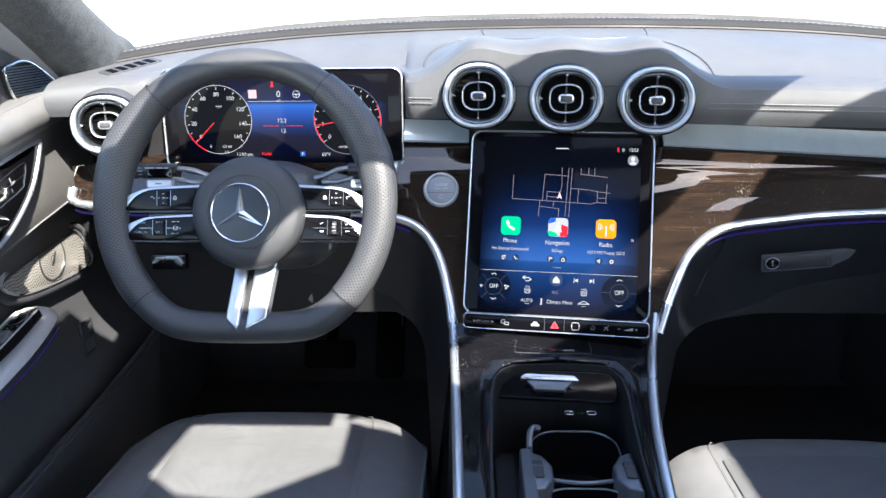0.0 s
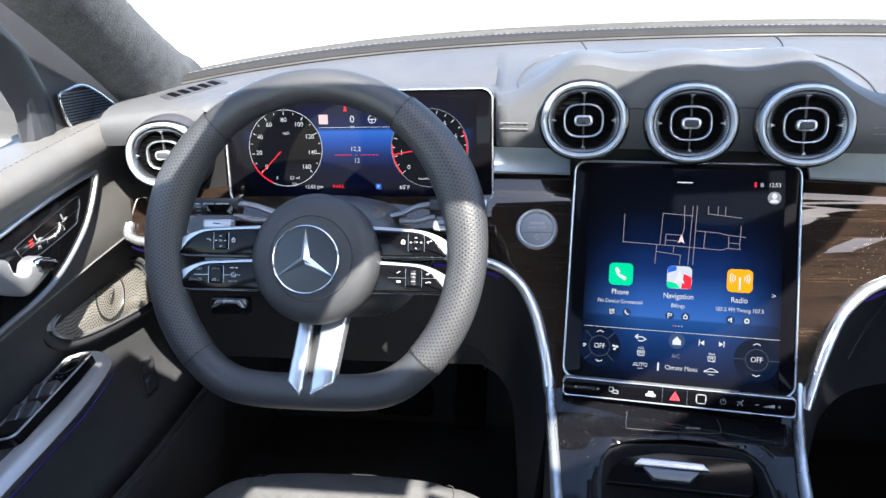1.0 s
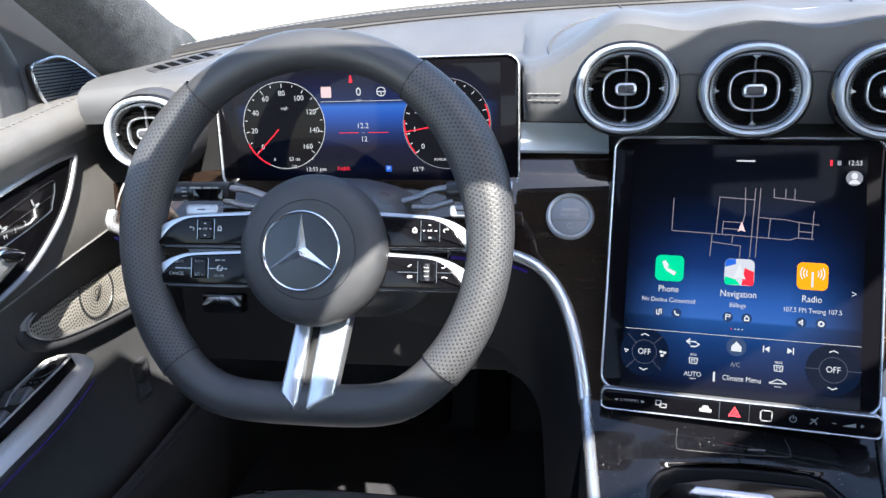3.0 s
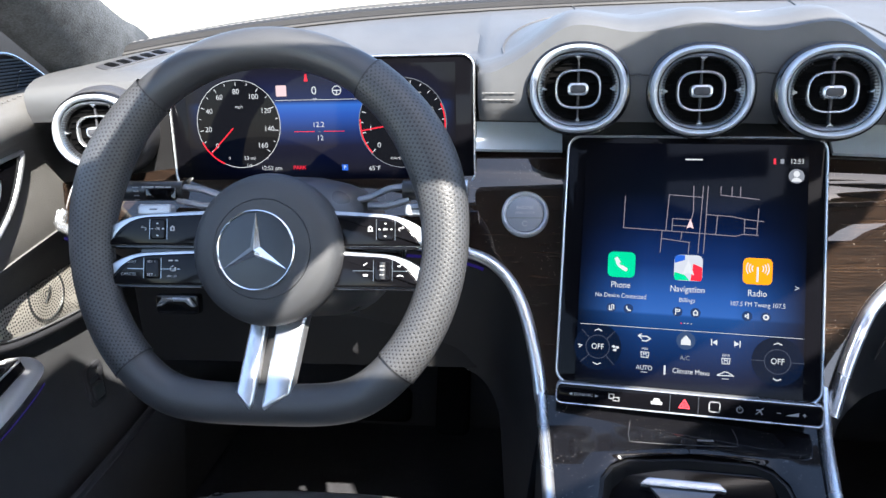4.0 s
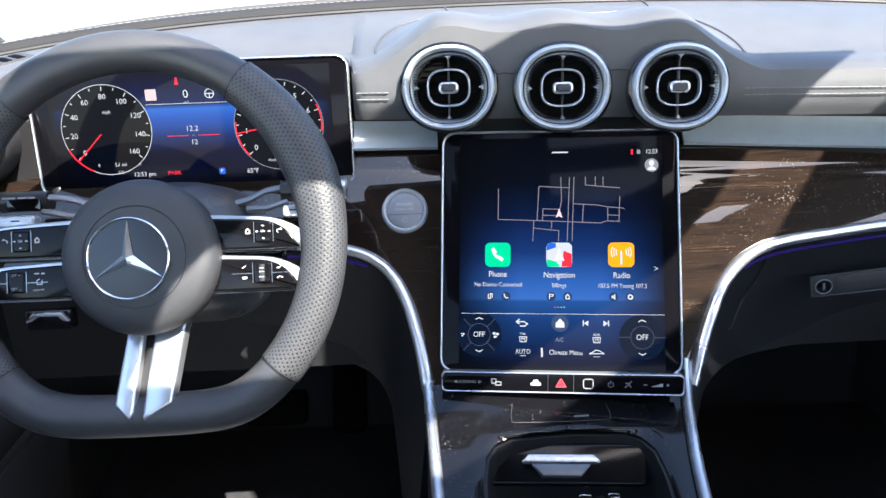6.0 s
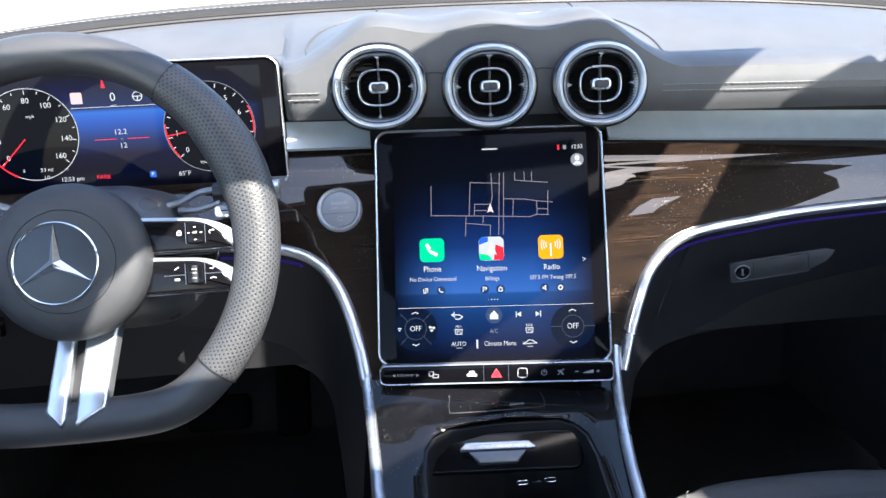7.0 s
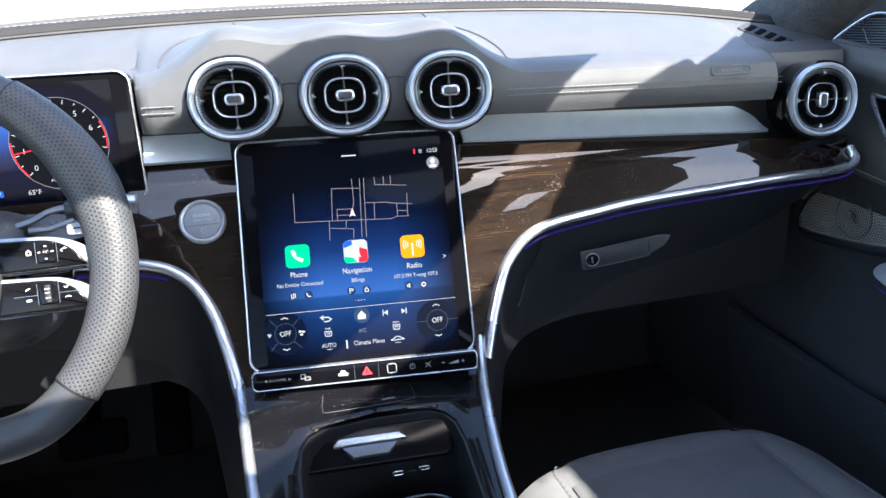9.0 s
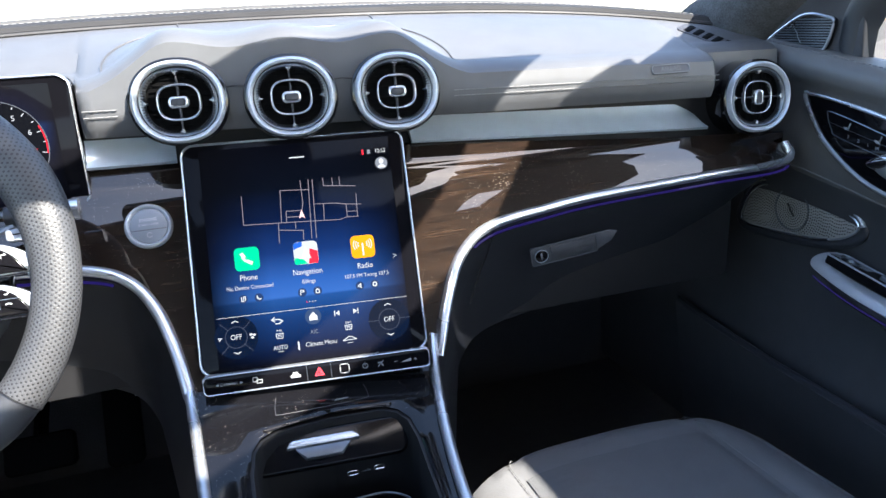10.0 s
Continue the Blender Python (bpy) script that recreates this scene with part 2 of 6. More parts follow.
def inset(loop, d):
    n, out = len(loop), []
    area = sum(loop[i][0] * loop[(i + 1) % n][1] - loop[(i + 1) % n][0] * loop[i][1] for i in range(n))
    sgn = 1 if area > 0 else -1
    for i in range(n):
        a, b = Vector(loop[i - 1][:2]), Vector(loop[(i + 1) % n][:2])
        t = (b - a).normalized()
        out.append((loop[i][0] - sgn * t.y * d, loop[i][1] + sgn * t.x * d))
    return out


def stack(bm, rings, m=Matrix(), cap_first=True, cap_last=True):
    """Skin rings of equal length: each a list of (x, y, z)."""
    rows = [[bm.verts.new(m @ Vector(p)) for p in r] for r in rings]
    k = len(rows[0])
    for a, b in zip(rows, rows[1:]):
        for i in range(k):
            bm.faces.new((a[i], a[(i + 1) % k], b[(i + 1) % k], b[i]))
    if cap_first:
        bm.faces.new(rows[0][::-1])
    if cap_last:
        bm.faces.new(rows[-1])
    return bm


def plate(loop, depth, m=Matrix(), bevel=0.001, z=0.0, bm=None, crown=0.0):
    """A slab with this outline, its front at z, with rounded front edges."""
    bm = bm or bmesh.new()
    bevel = min(bevel, depth * 0.9)
    loop = [tuple(p[:2]) for p in loop]
    rings = [[(x, y, z - depth) for x, y in loop]]
    for k in range(4):
        a = k / 3 * math.pi / 2
        rings.append([(x, y, z - bevel + bevel * math.sin(a)) for x, y in inset(loop, bevel * (1 - math.cos(a)))])
    if crown:
        base = rings[-1]
        cx, cy = sum(p[0] for p in base) / len(base), sum(p[1] for p in base) / len(base)
        for f in (0.8, 0.55, 0.25):
            rings.append([(cx + (x - cx) * f, cy + (y - cy) * f, zz + crown * (1 - f * f)) for x, y, zz in base])
    return stack(bm, rings, m)


def band(outer, inner, depth, m=Matrix(), z=0.0, bm=None, rise=0.0):
    """A flat frame between two outlines of equal length, optionally domed."""
    bm = bm or bmesh.new()
    mid = [((a[0] + b[0]) / 2, (a[1] + b[1]) / 2) for a, b in zip(outer, inner)]
    q1 = [((a[0] * 3 + b[0]) / 4, (a[1] * 3 + b[1]) / 4) for a, b in zip(outer, inner)]
    q3 = [((a[0] + b[0] * 3) / 4, (a[1] + b[1] * 3) / 4) for a, b in zip(outer, inner)]
    rings = [[(*p[:2], z - depth) for p in outer], [(*p[:2], z) for p in outer], [(*p, z + rise * 0.75) for p in q1], [(*p, z + rise) for p in mid],
             [(*p, z + rise * 0.75) for p in q3], [(*p[:2], z) for p in inner], [(*p[:2], z - depth) for p in inner]]
    return stack(bm, rings + [rings[0]], m, False, False)


def tube(path, radius, closed=False, seg=10, flat=1.0, bm=None, up=None, taper=None):
    """Sweep a round or flattened section along a 3D path."""
    bm = bm or bmesh.new()
    pts = [Vector(p) for p in path]
    n, rows = len(pts), []
    ref = Vector(up) if up else Vector((0, 0, 1))
    for i in range(n):
        a = pts[i - 1] if (closed or i) else pts[i]
        b = pts[(i + 1) % n] if (closed or i < n - 1) else pts[i]
        t = (b - a).normalized()
        s = t.cross(ref)
        s = s.normalized() if s.length > 1e-4 else t.orthogonal().normalized()
        q = s.cross(t)
        r = radius * (taper(i / (n - 1)) if taper else 1)
        rows.append([bm.verts.new(pts[i] + r * (math.cos(2 * math.pi * k / seg) * s + flat * math.sin(2 * math.pi * k / seg) * q)) for k in range(seg)])
    for a, b in (zip(rows, rows[1:] + rows[:1]) if closed else zip(rows, rows[1:])):
        for i in range(seg):
            bm.faces.new((a[i], a[(i + 1) % seg], b[(i + 1) % seg], b[i]))
    if not closed:
        bm.faces.new(rows[0][::-1]), bm.faces.new(rows[-1])
    return bm


def sheet(f, us, vs, thick=0.0, bm=None):
    """A surface f(u, v) -> point over two ranges, given thickness downwards along its normals."""
    bm = bm or bmesh.new()
    rows = [[bm.verts.new(f(u, v)) for v in vs] for u in us]
    uvl = bm.loops.layers.uv.verify()
    for i in range(len(us) - 1):
        for j in range(len(vs) - 1):
            face = bm.faces.new((rows[i][j], rows[i + 1][j], rows[i + 1][j + 1], rows[i][j + 1]))
            for lp, (a, b) in zip(face.loops, ((us[i], vs[j]), (us[i + 1], vs[j]), (us[i + 1], vs[j + 1]), (us[i], vs[j + 1]))):
                lp[uvl].uv = (a, b)
    if thick:
        bmesh.ops.recalc_face_normals(bm, faces=bm.faces)
        bmesh.ops.solidify(bm, geom=bm.faces[:], thickness=thick)
    return bm


def span(a, b, n):
    return [a + (b - a) * i / (n - 1) for i in range(n)]


def box(lo, hi, bevel=0.004, bm=None):
    bm = bm or bmesh.new()
    w, h = hi[0] - lo[0], hi[1] - lo[1]
    m = Matrix.Translation(((lo[0] + hi[0]) / 2, (lo[1] + hi[1]) / 2, hi[2]))
    return plate(rrect(w, h, min(bevel, w / 2.1, h / 2.1), seg=3), hi[2] - lo[2], m, bevel * 0.7, bm=bm)


def lerp(table, x):
    """Smooth value from a small table of (key, value)."""
    if x <= table[0][0]:
        return table[0][1]
    for (a, va), (b, vb) in zip(table, table[1:]):
        if x <= b:
            t = (x - a) / (b - a)
            return va + (vb - va) * t * t * (3 - 2 * t)
    return table[-1][1]


def line(table, x):
    if x <= table[0][0]:
        return table[0][1]
    for (a, va), (b, vb) in zip(table, table[1:]):
        if x <= b:
            return va + (vb - va) * (x - a) / (b - a)
    return table[-1][1]


def writing(text, size, m, mat, parent, name="lettering", align="CENTER", bold=0.0):
    cu = bpy.data.curves.new(name, "FONT")
    cu.body, cu.size, cu.align_x, cu.align_y, cu.offset = text, size, align, "CENTER", bold * size
    cu.resolution_u = 3
    tmp = new(name, cu)
    bpy.context.view_layer.update()
    me = bpy.data.meshes.new_from_object(tmp.evaluated_get(bpy.context.evaluated_depsgraph_get()))
    bpy.data.objects.remove(tmp)
    me.transform(m)
    me.materials.clear()
    me.materials.append(mat)
    ob = new(name, me)
    ob.parent = parent
    return ob


# ---- outside ----
def outside():
    bm = bmesh.new()
    for a in ((-60, -60), (60, -60), (60, 60), (-60, 60)):
        bm.verts.new((a[0], a[1], -0.32))
    bm.faces.new(bm.verts)
    ob = part("ground", bm, CONCRETE)
    tagged(ob, "pale sunlit concrete paving around the car", "ground", kind="structure")
    for s in (-1, 1):
        mirror = thing("wing_mirror", "gloss black wing mirror outside the door glass", "mirror", "wing mirrors")
        m = pose(s * 0.96, 1.28 if s < 0 else 1.20, 0.815, 90, 0, 0)
        part("housing", plate(rrect(0.22, 0.15, 0.055), 0.13, m, 0.05, z=0.06, crown=0.01), ASPHALT, mirror)
        part("foot", box((s * 0.84 - 0.08, 1.20, 0.72), (s * 0.84 + 0.08, 1.27, 0.765), 0.01), ASPHALT, mirror)


outside()

# ---- body shell: floor, roof, pillars, windscreen ----
ROOF_Z = 1.24


def shell():
    f = part("floor", box((-0.78, -0.9, 0.06), (0.78, 1.62, 0.10), 0.01), CARPET)
    tagged(f, "black carpeted footwell floor", "floor", kind="structure")
    w = part("wall_front", box((-0.78, 1.56, 0.10), (0.78, 1.60, 0.72), 0.01), CARPET)
    tagged(w, "dark carpeted bulkhead under the dashboard", "wall", kind="structure")
    w = part("wall_rear", box((-0.78, -0.95, 0.10), (0.78, -0.9, 0.98), 0.01), SOFT)
    tagged(w, "dark rear wall of the cabin", "wall", kind="structure")
    for sg in (-1, 1):
        w = part("wall_side_left" if sg < 0 else "wall_side_right", box((sg * 0.72 - 0.03, -0.93, 0.70), (sg * 0.72 + 0.03, -0.50, 1.235), 0.01), SOFT)
        tagged(w, "dark trimmed rear side of the cabin", "wall", kind="structure")
    # roof lining: a front panel between two slots, side rails and a rear panel
    # all unseen; outlines and openings are cut to lay sun and shade inside
    up = Matrix.Translation((0, 0, ROOF_Z))
    front = plate([(-0.018, 0.50), (0.004, 0.49), (0.10, 0.49), (0.15, 0.40), (0.15, 0.27), (0.22, 0.31), (0.30, 0.385), (0.38, 0.46), (0.43, 0.56), (0.455, 0.64), (0.50, 0.70), (0.16, 0.70), (-0.018, 0.616)], 0.004, up, 0.001)
    c = part("ceiling_front_shade", front, LINER)
    tagged(c, "unseen beige roof panel cut to shade the dashboard", "ceiling", kind="structure")
    bm = bmesh.new()
    for loop in ([(-0.285, 0.08), (-0.08, 0.08), (-0.08, 0.16), (-0.065, 0.30), (-0.060, 0.425), (-0.022, 0.50), (-0.022, 0.615), (-0.245, 0.61), (-0.262, 0.51), (-0.335, 0.485), (-0.335, 0.412), (-0.285, 0.405)],
                 [(-0.53, 0.08), (-0.285, 0.08), (-0.285, 0.385), (-0.53, 0.385)],
                 [(0.155, 0.08), (0.54, 0.08), (0.54, 0.43), (0.445, 0.43), (0.42, 0.40), (0.33, 0.31), (0.24, 0.24), (0.155, 0.265)],
                 [(-0.08, 0.08), (0.155, 0.08), (0.155, 0.17), (0.06, 0.10), (-0.02, 0.11), (-0.08, 0.16)],
                 [(-0.30, -0.45), (0.63, -0.45), (0.63, 0.08), (-0.30, 0.08)],
                 # bar added to shade the lower wheel rim
                 [(-0.068, 0.277), (0.118, 0.277), (0.118, 0.325), (-0.064, 0.325)],
                 [(-0.68, -0.95), (0.63, -0.95), (0.63, -0.45), (-0.68, -0.45)],
                 [(-0.68, -0.45), (-0.53, -0.45), (-0.53, 0.40), (-0.68, 0.40)],
                 [(-0.53, -0.45), (-0.30, -0.45), (-0.30, 0.08), (-0.53, 0.08)],
                 # reaches out past the door to keep sun off the passenger side
                 [(0.63, -0.95), (1.05, -0.95), (1.05, 0.80), (0.86, 0.80), (0.84, 0.74), (0.70, 0.74), (0.63, 0.66)],
                 [(0.54, 0.27), (0.63, 0.27), (0.63, 0.43), (0.54, 0.43)]):
        plate(loop, 0.03, up, 0.001, bm=bm)
    side = part("ceiling_blind_shade", plate([(0.445, 0.435), (0.628, 0.435), (0.628, 0.60), (0.60, 0.66), (0.53, 0.62), (0.50, 0.50)], 0.004, up, 0.001), LINER)
    tagged(side, "unseen beige roof blind cut to shade beside the sun slot", "ceiling", kind="structure")
    c = part("ceiling", bm, DARK_LINER)
    tagged(c, "unseen dark roof panels cut to shape the sunlight in the cabin", "ceiling", kind="structure")
    inner = [(0.635, 1.26, 0.835), (0.622, 1.195, 0.859), (0.622, 1.147, 0.876), (0.615, 1.03, 0.938), (0.59, 0.85, 1.05), (0.56, 0.66, 1.18), (0.54, 0.58, 1.25)]
    outer = [(0.69, 1.20, 0.78), (0.662, 1.118, 0.805), (0.660, 1.075, 0.843), (0.656, 0.955, 0.922), (0.65, 0.75, 1.04), (0.63, 0.56, 1.18), (0.62, 0.48, 1.25)]
    for s in (-1, 1):
        a, b = smooth_loop(inner, 5, False), smooth_loop(outer, 5, False)

        def wrap(u, v):
            k = int(round(u))
            p = a[k].lerp(b[k], v)
            bulge = 0.022 * math.sin(math.pi * v) ** 0.7
            return Vector((s * (p.x - bulge), p.y - bulge * 0.6, p.z - 0.3 * bulge))
        bm = sheet(wrap, list(range(len(a))), span(0, 1, 14), 0.012)
        p = part("pillar_left" if s < 0 else "pillar_right", bm, FABRIC)
        tagged(p, "windscreen pillar covered in dark grey woven fabric", "pillar", kind="structure")
        seal = part("windscreen_seal", tube([Vector((s * (q.x - 0.002), q.y + 0.004, q.z + 0.002)) for q in a], 0.005, seg=8), BLACK)
        tagged(seal, "black rubber windscreen seal along the pillar", "seal", kind="structure")
        w = part("side_panel_left" if s < 0 else "side_panel_right", box((s * 0.76 - 0.03, 1.14, 0.10), (s * 0.76 + 0.03, 1.62, 0.80), 0.01), CARPET)
        tagged(w, "dark footwell side panel", "panel", kind="structure")
    w = part("cowl", box((-0.78, 1.36, 0.70), (0.78, 1.66, 0.835), 0.01), SOFT)
    tagged(w, "black scuttle below the windscreen", "scuttle", kind="structure")


shell()

# ---- dashboard ----
VENTS = ((-0.104, 1.010, 0.803), (0.0, 1.002, 0.800), (0.104, 0.993, 0.798))


def dash_front(x):
    return line([(-0.72, 1.00), (-0.55, 1.03), (-0.525, 1.035), (-0.515, 1.065), (-0.200, 1.062), (-0.192, 1.018), (0.0, 1.003), (0.2, 0.995), (0.45, 0.985), (0.495, 0.985), (0.525, 1.045), (0.72, 1.045)], x)


def dash_rear(x):
    return 1.25 - 0.17 * x * x - 0.32 * x ** 4


def hood(x):
    crest = 0.050 - 0.008 * (1 - math.cos(2 * math.pi * x / 0.104)) / 2
    return crest * lerp([(0.105, 1.0), (0.195, 0.0)], abs(x))


def dash_height(x, y):
    front = 0.809 - 0.018 * x - 0.008 * x * x
    rear = 0.874 - 0.055 * x * x - 0.13 * x ** 4
    a, b = dash_front(x), dash_rear(x)
    t = min(1, max(0, (y - a) / (b - a)))
    base = front + (rear - front) * (1 - (1 - t) ** 1.5)
    fade = lerp([(0.0, 1.0), (0.75, 0.0)], t)
    return base + hood(x) * fade


def stitch_line(x):
    return 0.7945 - 0.018 * x - 0.008 * x * x


def dashboard():
    d = thing("dashboard", "dark grey leather dashboard with stitched pad and silver strips", "dashboard", kind="structure")

    def pad(x, v):
        a, b = dash_front(x), dash_rear(x)
        if v <= 1:
            y = b - (b - a - 0.04) * v
            return Vector((x, y, dash_height(x, y)))
        z0 = dash_height(x, a + 0.04)
        zs = min(z0 - 0.016, stitch_line(x))
        k = v - 1
        prof = [(0.0, 0.04, z0), (0.2, 0.024, z0 - 0.0025), (0.4, 0.012, z0 - 0.0070), (0.6, 0.0040, z0 - 0.0125), (0.8, 0.0, zs), (1.2, 0.0010, zs - 0.013), (1.6, 0.006, zs - 0.0245), (2.0, 0.055, zs - 0.0275)]
        return Vector((x, a + line([(q[0], q[1]) for q in prof], k), line([(q[0], q[2]) for q in prof], k)))
    vs = span(0, 1, 22) + [1.1, 1.2, 1.3, 1.4, 1.5, 1.6, 1.7, 1.8, 2.0, 2.2, 2.4, 2.6, 2.8, 3.0]
    part("pad", sheet(pad, span(-0.645, 0.64, 200), vs), LEATHER, d)
    # roll along the windscreen and the shelf behind it
    def roll(x, t):
        y, z = dash_rear(x), dash_height(x, dash_rear(x))
        prof = [(0, 0.004, -0.008), (0.12, -0.006, -0.002), (0.22, -0.0095, 0.004), (0.34, -0.006, 0.0095), (0.48, 0.006, 0.0125), (0.7, 0.03, 0.014), (1.0, 0.10, 0.010)]
        return Vector((x, y + line([(q[0], q[1]) for q in prof], t), z + line([(q[0], q[2]) for q in prof], t)))
    part("windscreen_roll", sheet(roll, span(-0.655, 0.65, 90), [0, 0.06, 0.12, 0.17, 0.22, 0.28, 0.34, 0.41, 0.48, 0.59, 0.7, 0.85, 1.0]), ROLL, d, "stitched leather roll along the windscreen")
    part("roll_gap", tube([(x, dash_rear(x) - 0.009, dash_height(x, dash_rear(x)) + 0.0008) for x in span(-0.65, 0.645, 60)], 0.0030, seg=8), BLACK, d, "dark joint under the roll")
    part("windscreen_ledge", tube([(x, dash_rear(x) + 0.11, dash_height(x, dash_rear(x)) + 0.012) for x in span(-0.66, 0.66, 50)], 0.008, seg=8), SHELF, d, "grey ledge at the foot of the windscreen")
    part("demister_shelf", sheet(lambda x, t: Vector((x, dash_rear(x) + 0.095 + 0.16 * t, dash_height(x, dash_rear(x)) + 0.009 - 0.022 * t)), span(-0.72, 0.72, 40), span(0, 1, 4), 0.01), ROLL, d)
    # lid behind the vents: a shallow panel with a piped joint
    lid = [(-0.098, 1.0), (-0.088, 0.62), (-0.06, 0.53), (0.0, 0.49), (0.06, 0.52), (0.125, 0.62), (0.142, 1.0)]

    def on_pad(x, t, up=0.001):
        y = dash_front(x) + (dash_rear(x) - dash_front(x)) * t
        return Vector((x, y, dash_height(x, y) + up))
    part("lid_joint", tube([on_pad(p[0], p[1], 0.0004) for p in smooth_loop(lid, 6, False)], 0.0011, seg=6), GROOVE, d, "fine joint round the dash lid")
    shoulder = [(-0.168, 0.06), (-0.172, 0.25), (-0.158, 0.42), (-0.125, 0.55), (-0.098, 0.60)]
    for sg in (-1, 1):
        pts = [(abs(p[0]) * sg + (0.012 if sg > 0 else 0), p[1]) for p in shoulder]
        part("shoulder_seam", tube([on_pad(p[0], p[1], 0.0006) for p in smooth_loop(pts, 5, False)], 0.0012, seg=6), GROOVE, d, "piped seam round the vent shoulder")
    for x in (-0.052, 0.052):
        a = dash_front(x)
        part("vent_joint", tube([(x - 0.016, a - 0.0025, 0.812), (x, a - 0.003, 0.814), (x + 0.016, a - 0.0025, 0.812)], 0.0008, seg=6), BLACK, d)
    # stitches along the front edge
    bm = bmesh.new()
    for row in (0.0, -0.006):
        x = -0.19
        while x < 0.495:
            if not (-0.165 < x < 0.165):
                y = dash_front(x) - 0.0012
                z = stitch_line(x) + 0.0015 + row
                tube([(x, y, z), (x + 0.0035, y - 0.0006, z), (x + 0.005, y, z)], 0.0006, seg=5, bm=bm)
            x += 0.0062
    tagged(part("stitching", bm, STITCH, d), kind="stuff")
    bm = bmesh.new()
    x = -0.66
    while x < 0.66:
        y, zz = dash_rear(x) + 0.012, dash_height(x, dash_rear(x)) + 0.0132
        x2 = x + 0.005
        tube([(x, y, zz), (x2, dash_rear(x2) + 0.012, dash_height(x2, dash_rear(x2)) + 0.0132)], 0.0006, seg=5, bm=bm)
        x += 0.008
    tagged(part("stitching", bm, STITCH, d), kind="stuff")
    # silver strips, hollow in section
    for x0, x1, zt, zb in ((0.13, 0.525, (0.766, 0.748), (0.735, 0.712)), (-0.20, -0.115, (0.772, 0.769), (0.742, 0.740))):
        def strip(u, v):
            x = x0 + (x1 - x0) * u
            top, bot = zt[0] + (zt[1] - zt[0]) * u, zb[0] + (zb[1] - zb[0]) * u
            if x0 > 0:
                top = bot + (top - bot) * min(1.0, (1 - u) * 9 + 0.05) ** 0.5
            z = top + (bot - top) * v
            return Vector((x, 1.053 - 0.020 * v + 0.004 * math.sin(v * math.pi), z))
        part("silver_strip", sheet(strip, span(0, 1, 40), span(0, 1, 10), 0.004), SILVER, d, "brushed silver strip below the pad")
    # demister grilles at both ends of the pad
    def pad_frame(x, y, turn):
        dx = (dash_height(x + 0.004, y) - dash_height(x - 0.004, y)) / 0.008
        dy = (dash_height(x, y + 0.004) - dash_height(x, y - 0.004)) / 0.008
        n = Vector((-dx, -dy, 1)).normalized()
        return Matrix.Translation((x, y, dash_height(x, y))) @ n.to_track_quat("Z", "Y").to_matrix().to_4x4() @ pose(0, 0, 0, 0, 0, turn)
    for sg in (-1, 1):
        base = pad_frame(sg * 0.566, 1.095, sg * 28)
        part("grille_frame", plate(rrect(0.030, 0.080, 0.006), 0.004, base, 0.0008, z=0.0012), SOFT, d)
        # raised near-black plates stand in for the shade inside the slots
        for k in range(5):
            part("grille_slot", plate(rrect(0.024, 0.0085, 0.002, 0, -0.027 + 0.0135 * k), 0.003, base, 0.0004, z=0.0018), SHADE_BLACK, d, "near-black plate painted as a shaded demister slot")
    # raised badge on the passenger side
    m = basis((0.432, dash_front(0.432) + 0.0028, 0.7958), 24, 2)
    bd = part("airbag_badge", band(rrect(0.05, 0.011, 0.004), rrect(0.0475, 0.0085, 0.003), 0.003, m, z=0.0020, rise=0.0005), BADGE, d, "raised badge outline")
    part("badge_face", plate(rrect(0.0478, 0.0088, 0.003), 0.003, m, 0.0004, z=0.0016), LEATHER, bd)
    writing("AIRBAG", 0.0075, m @ Matrix.Translation((0, 0, 0.0020)), BADGE, bd)
    # inner filler behind everything
    part("core", sheet(lambda x, t: Vector((x, 1.068, 0.78 - 0.28 * t)), span(-0.585, 0.585, 30), span(0, 1, 4), 0.02), BLACK, d)


dashboard()

# decor panel: dark veneer face, framed below by the chrome arches
DECOR = basis((0, 1.005, 0.682), 30, 0)


def on_decor(x, z):
    """x and height on the veneer's plane -> its own two axes."""
    return (x, (z - 0.682) / math.cos(radians(30)))


ARCH_R = [(0.628, 0.690), (0.618, 0.668), (0.503, 0.664), (0.344, 0.659), (0.269, 0.653), (0.197, 0.643), (0.157, 0.618), (0.131, 0.576), (0.112, 0.532)]
ARCH_L = [(-0.624, 0.690), (-0.612, 0.672), (-0.50, 0.668), (-0.36, 0.665), (-0.27, 0.662), (-0.205, 0.655), (-0.172, 0.640), (-0.152, 0.612), (-0.140, 0.572), (-0.134, 0.535)]


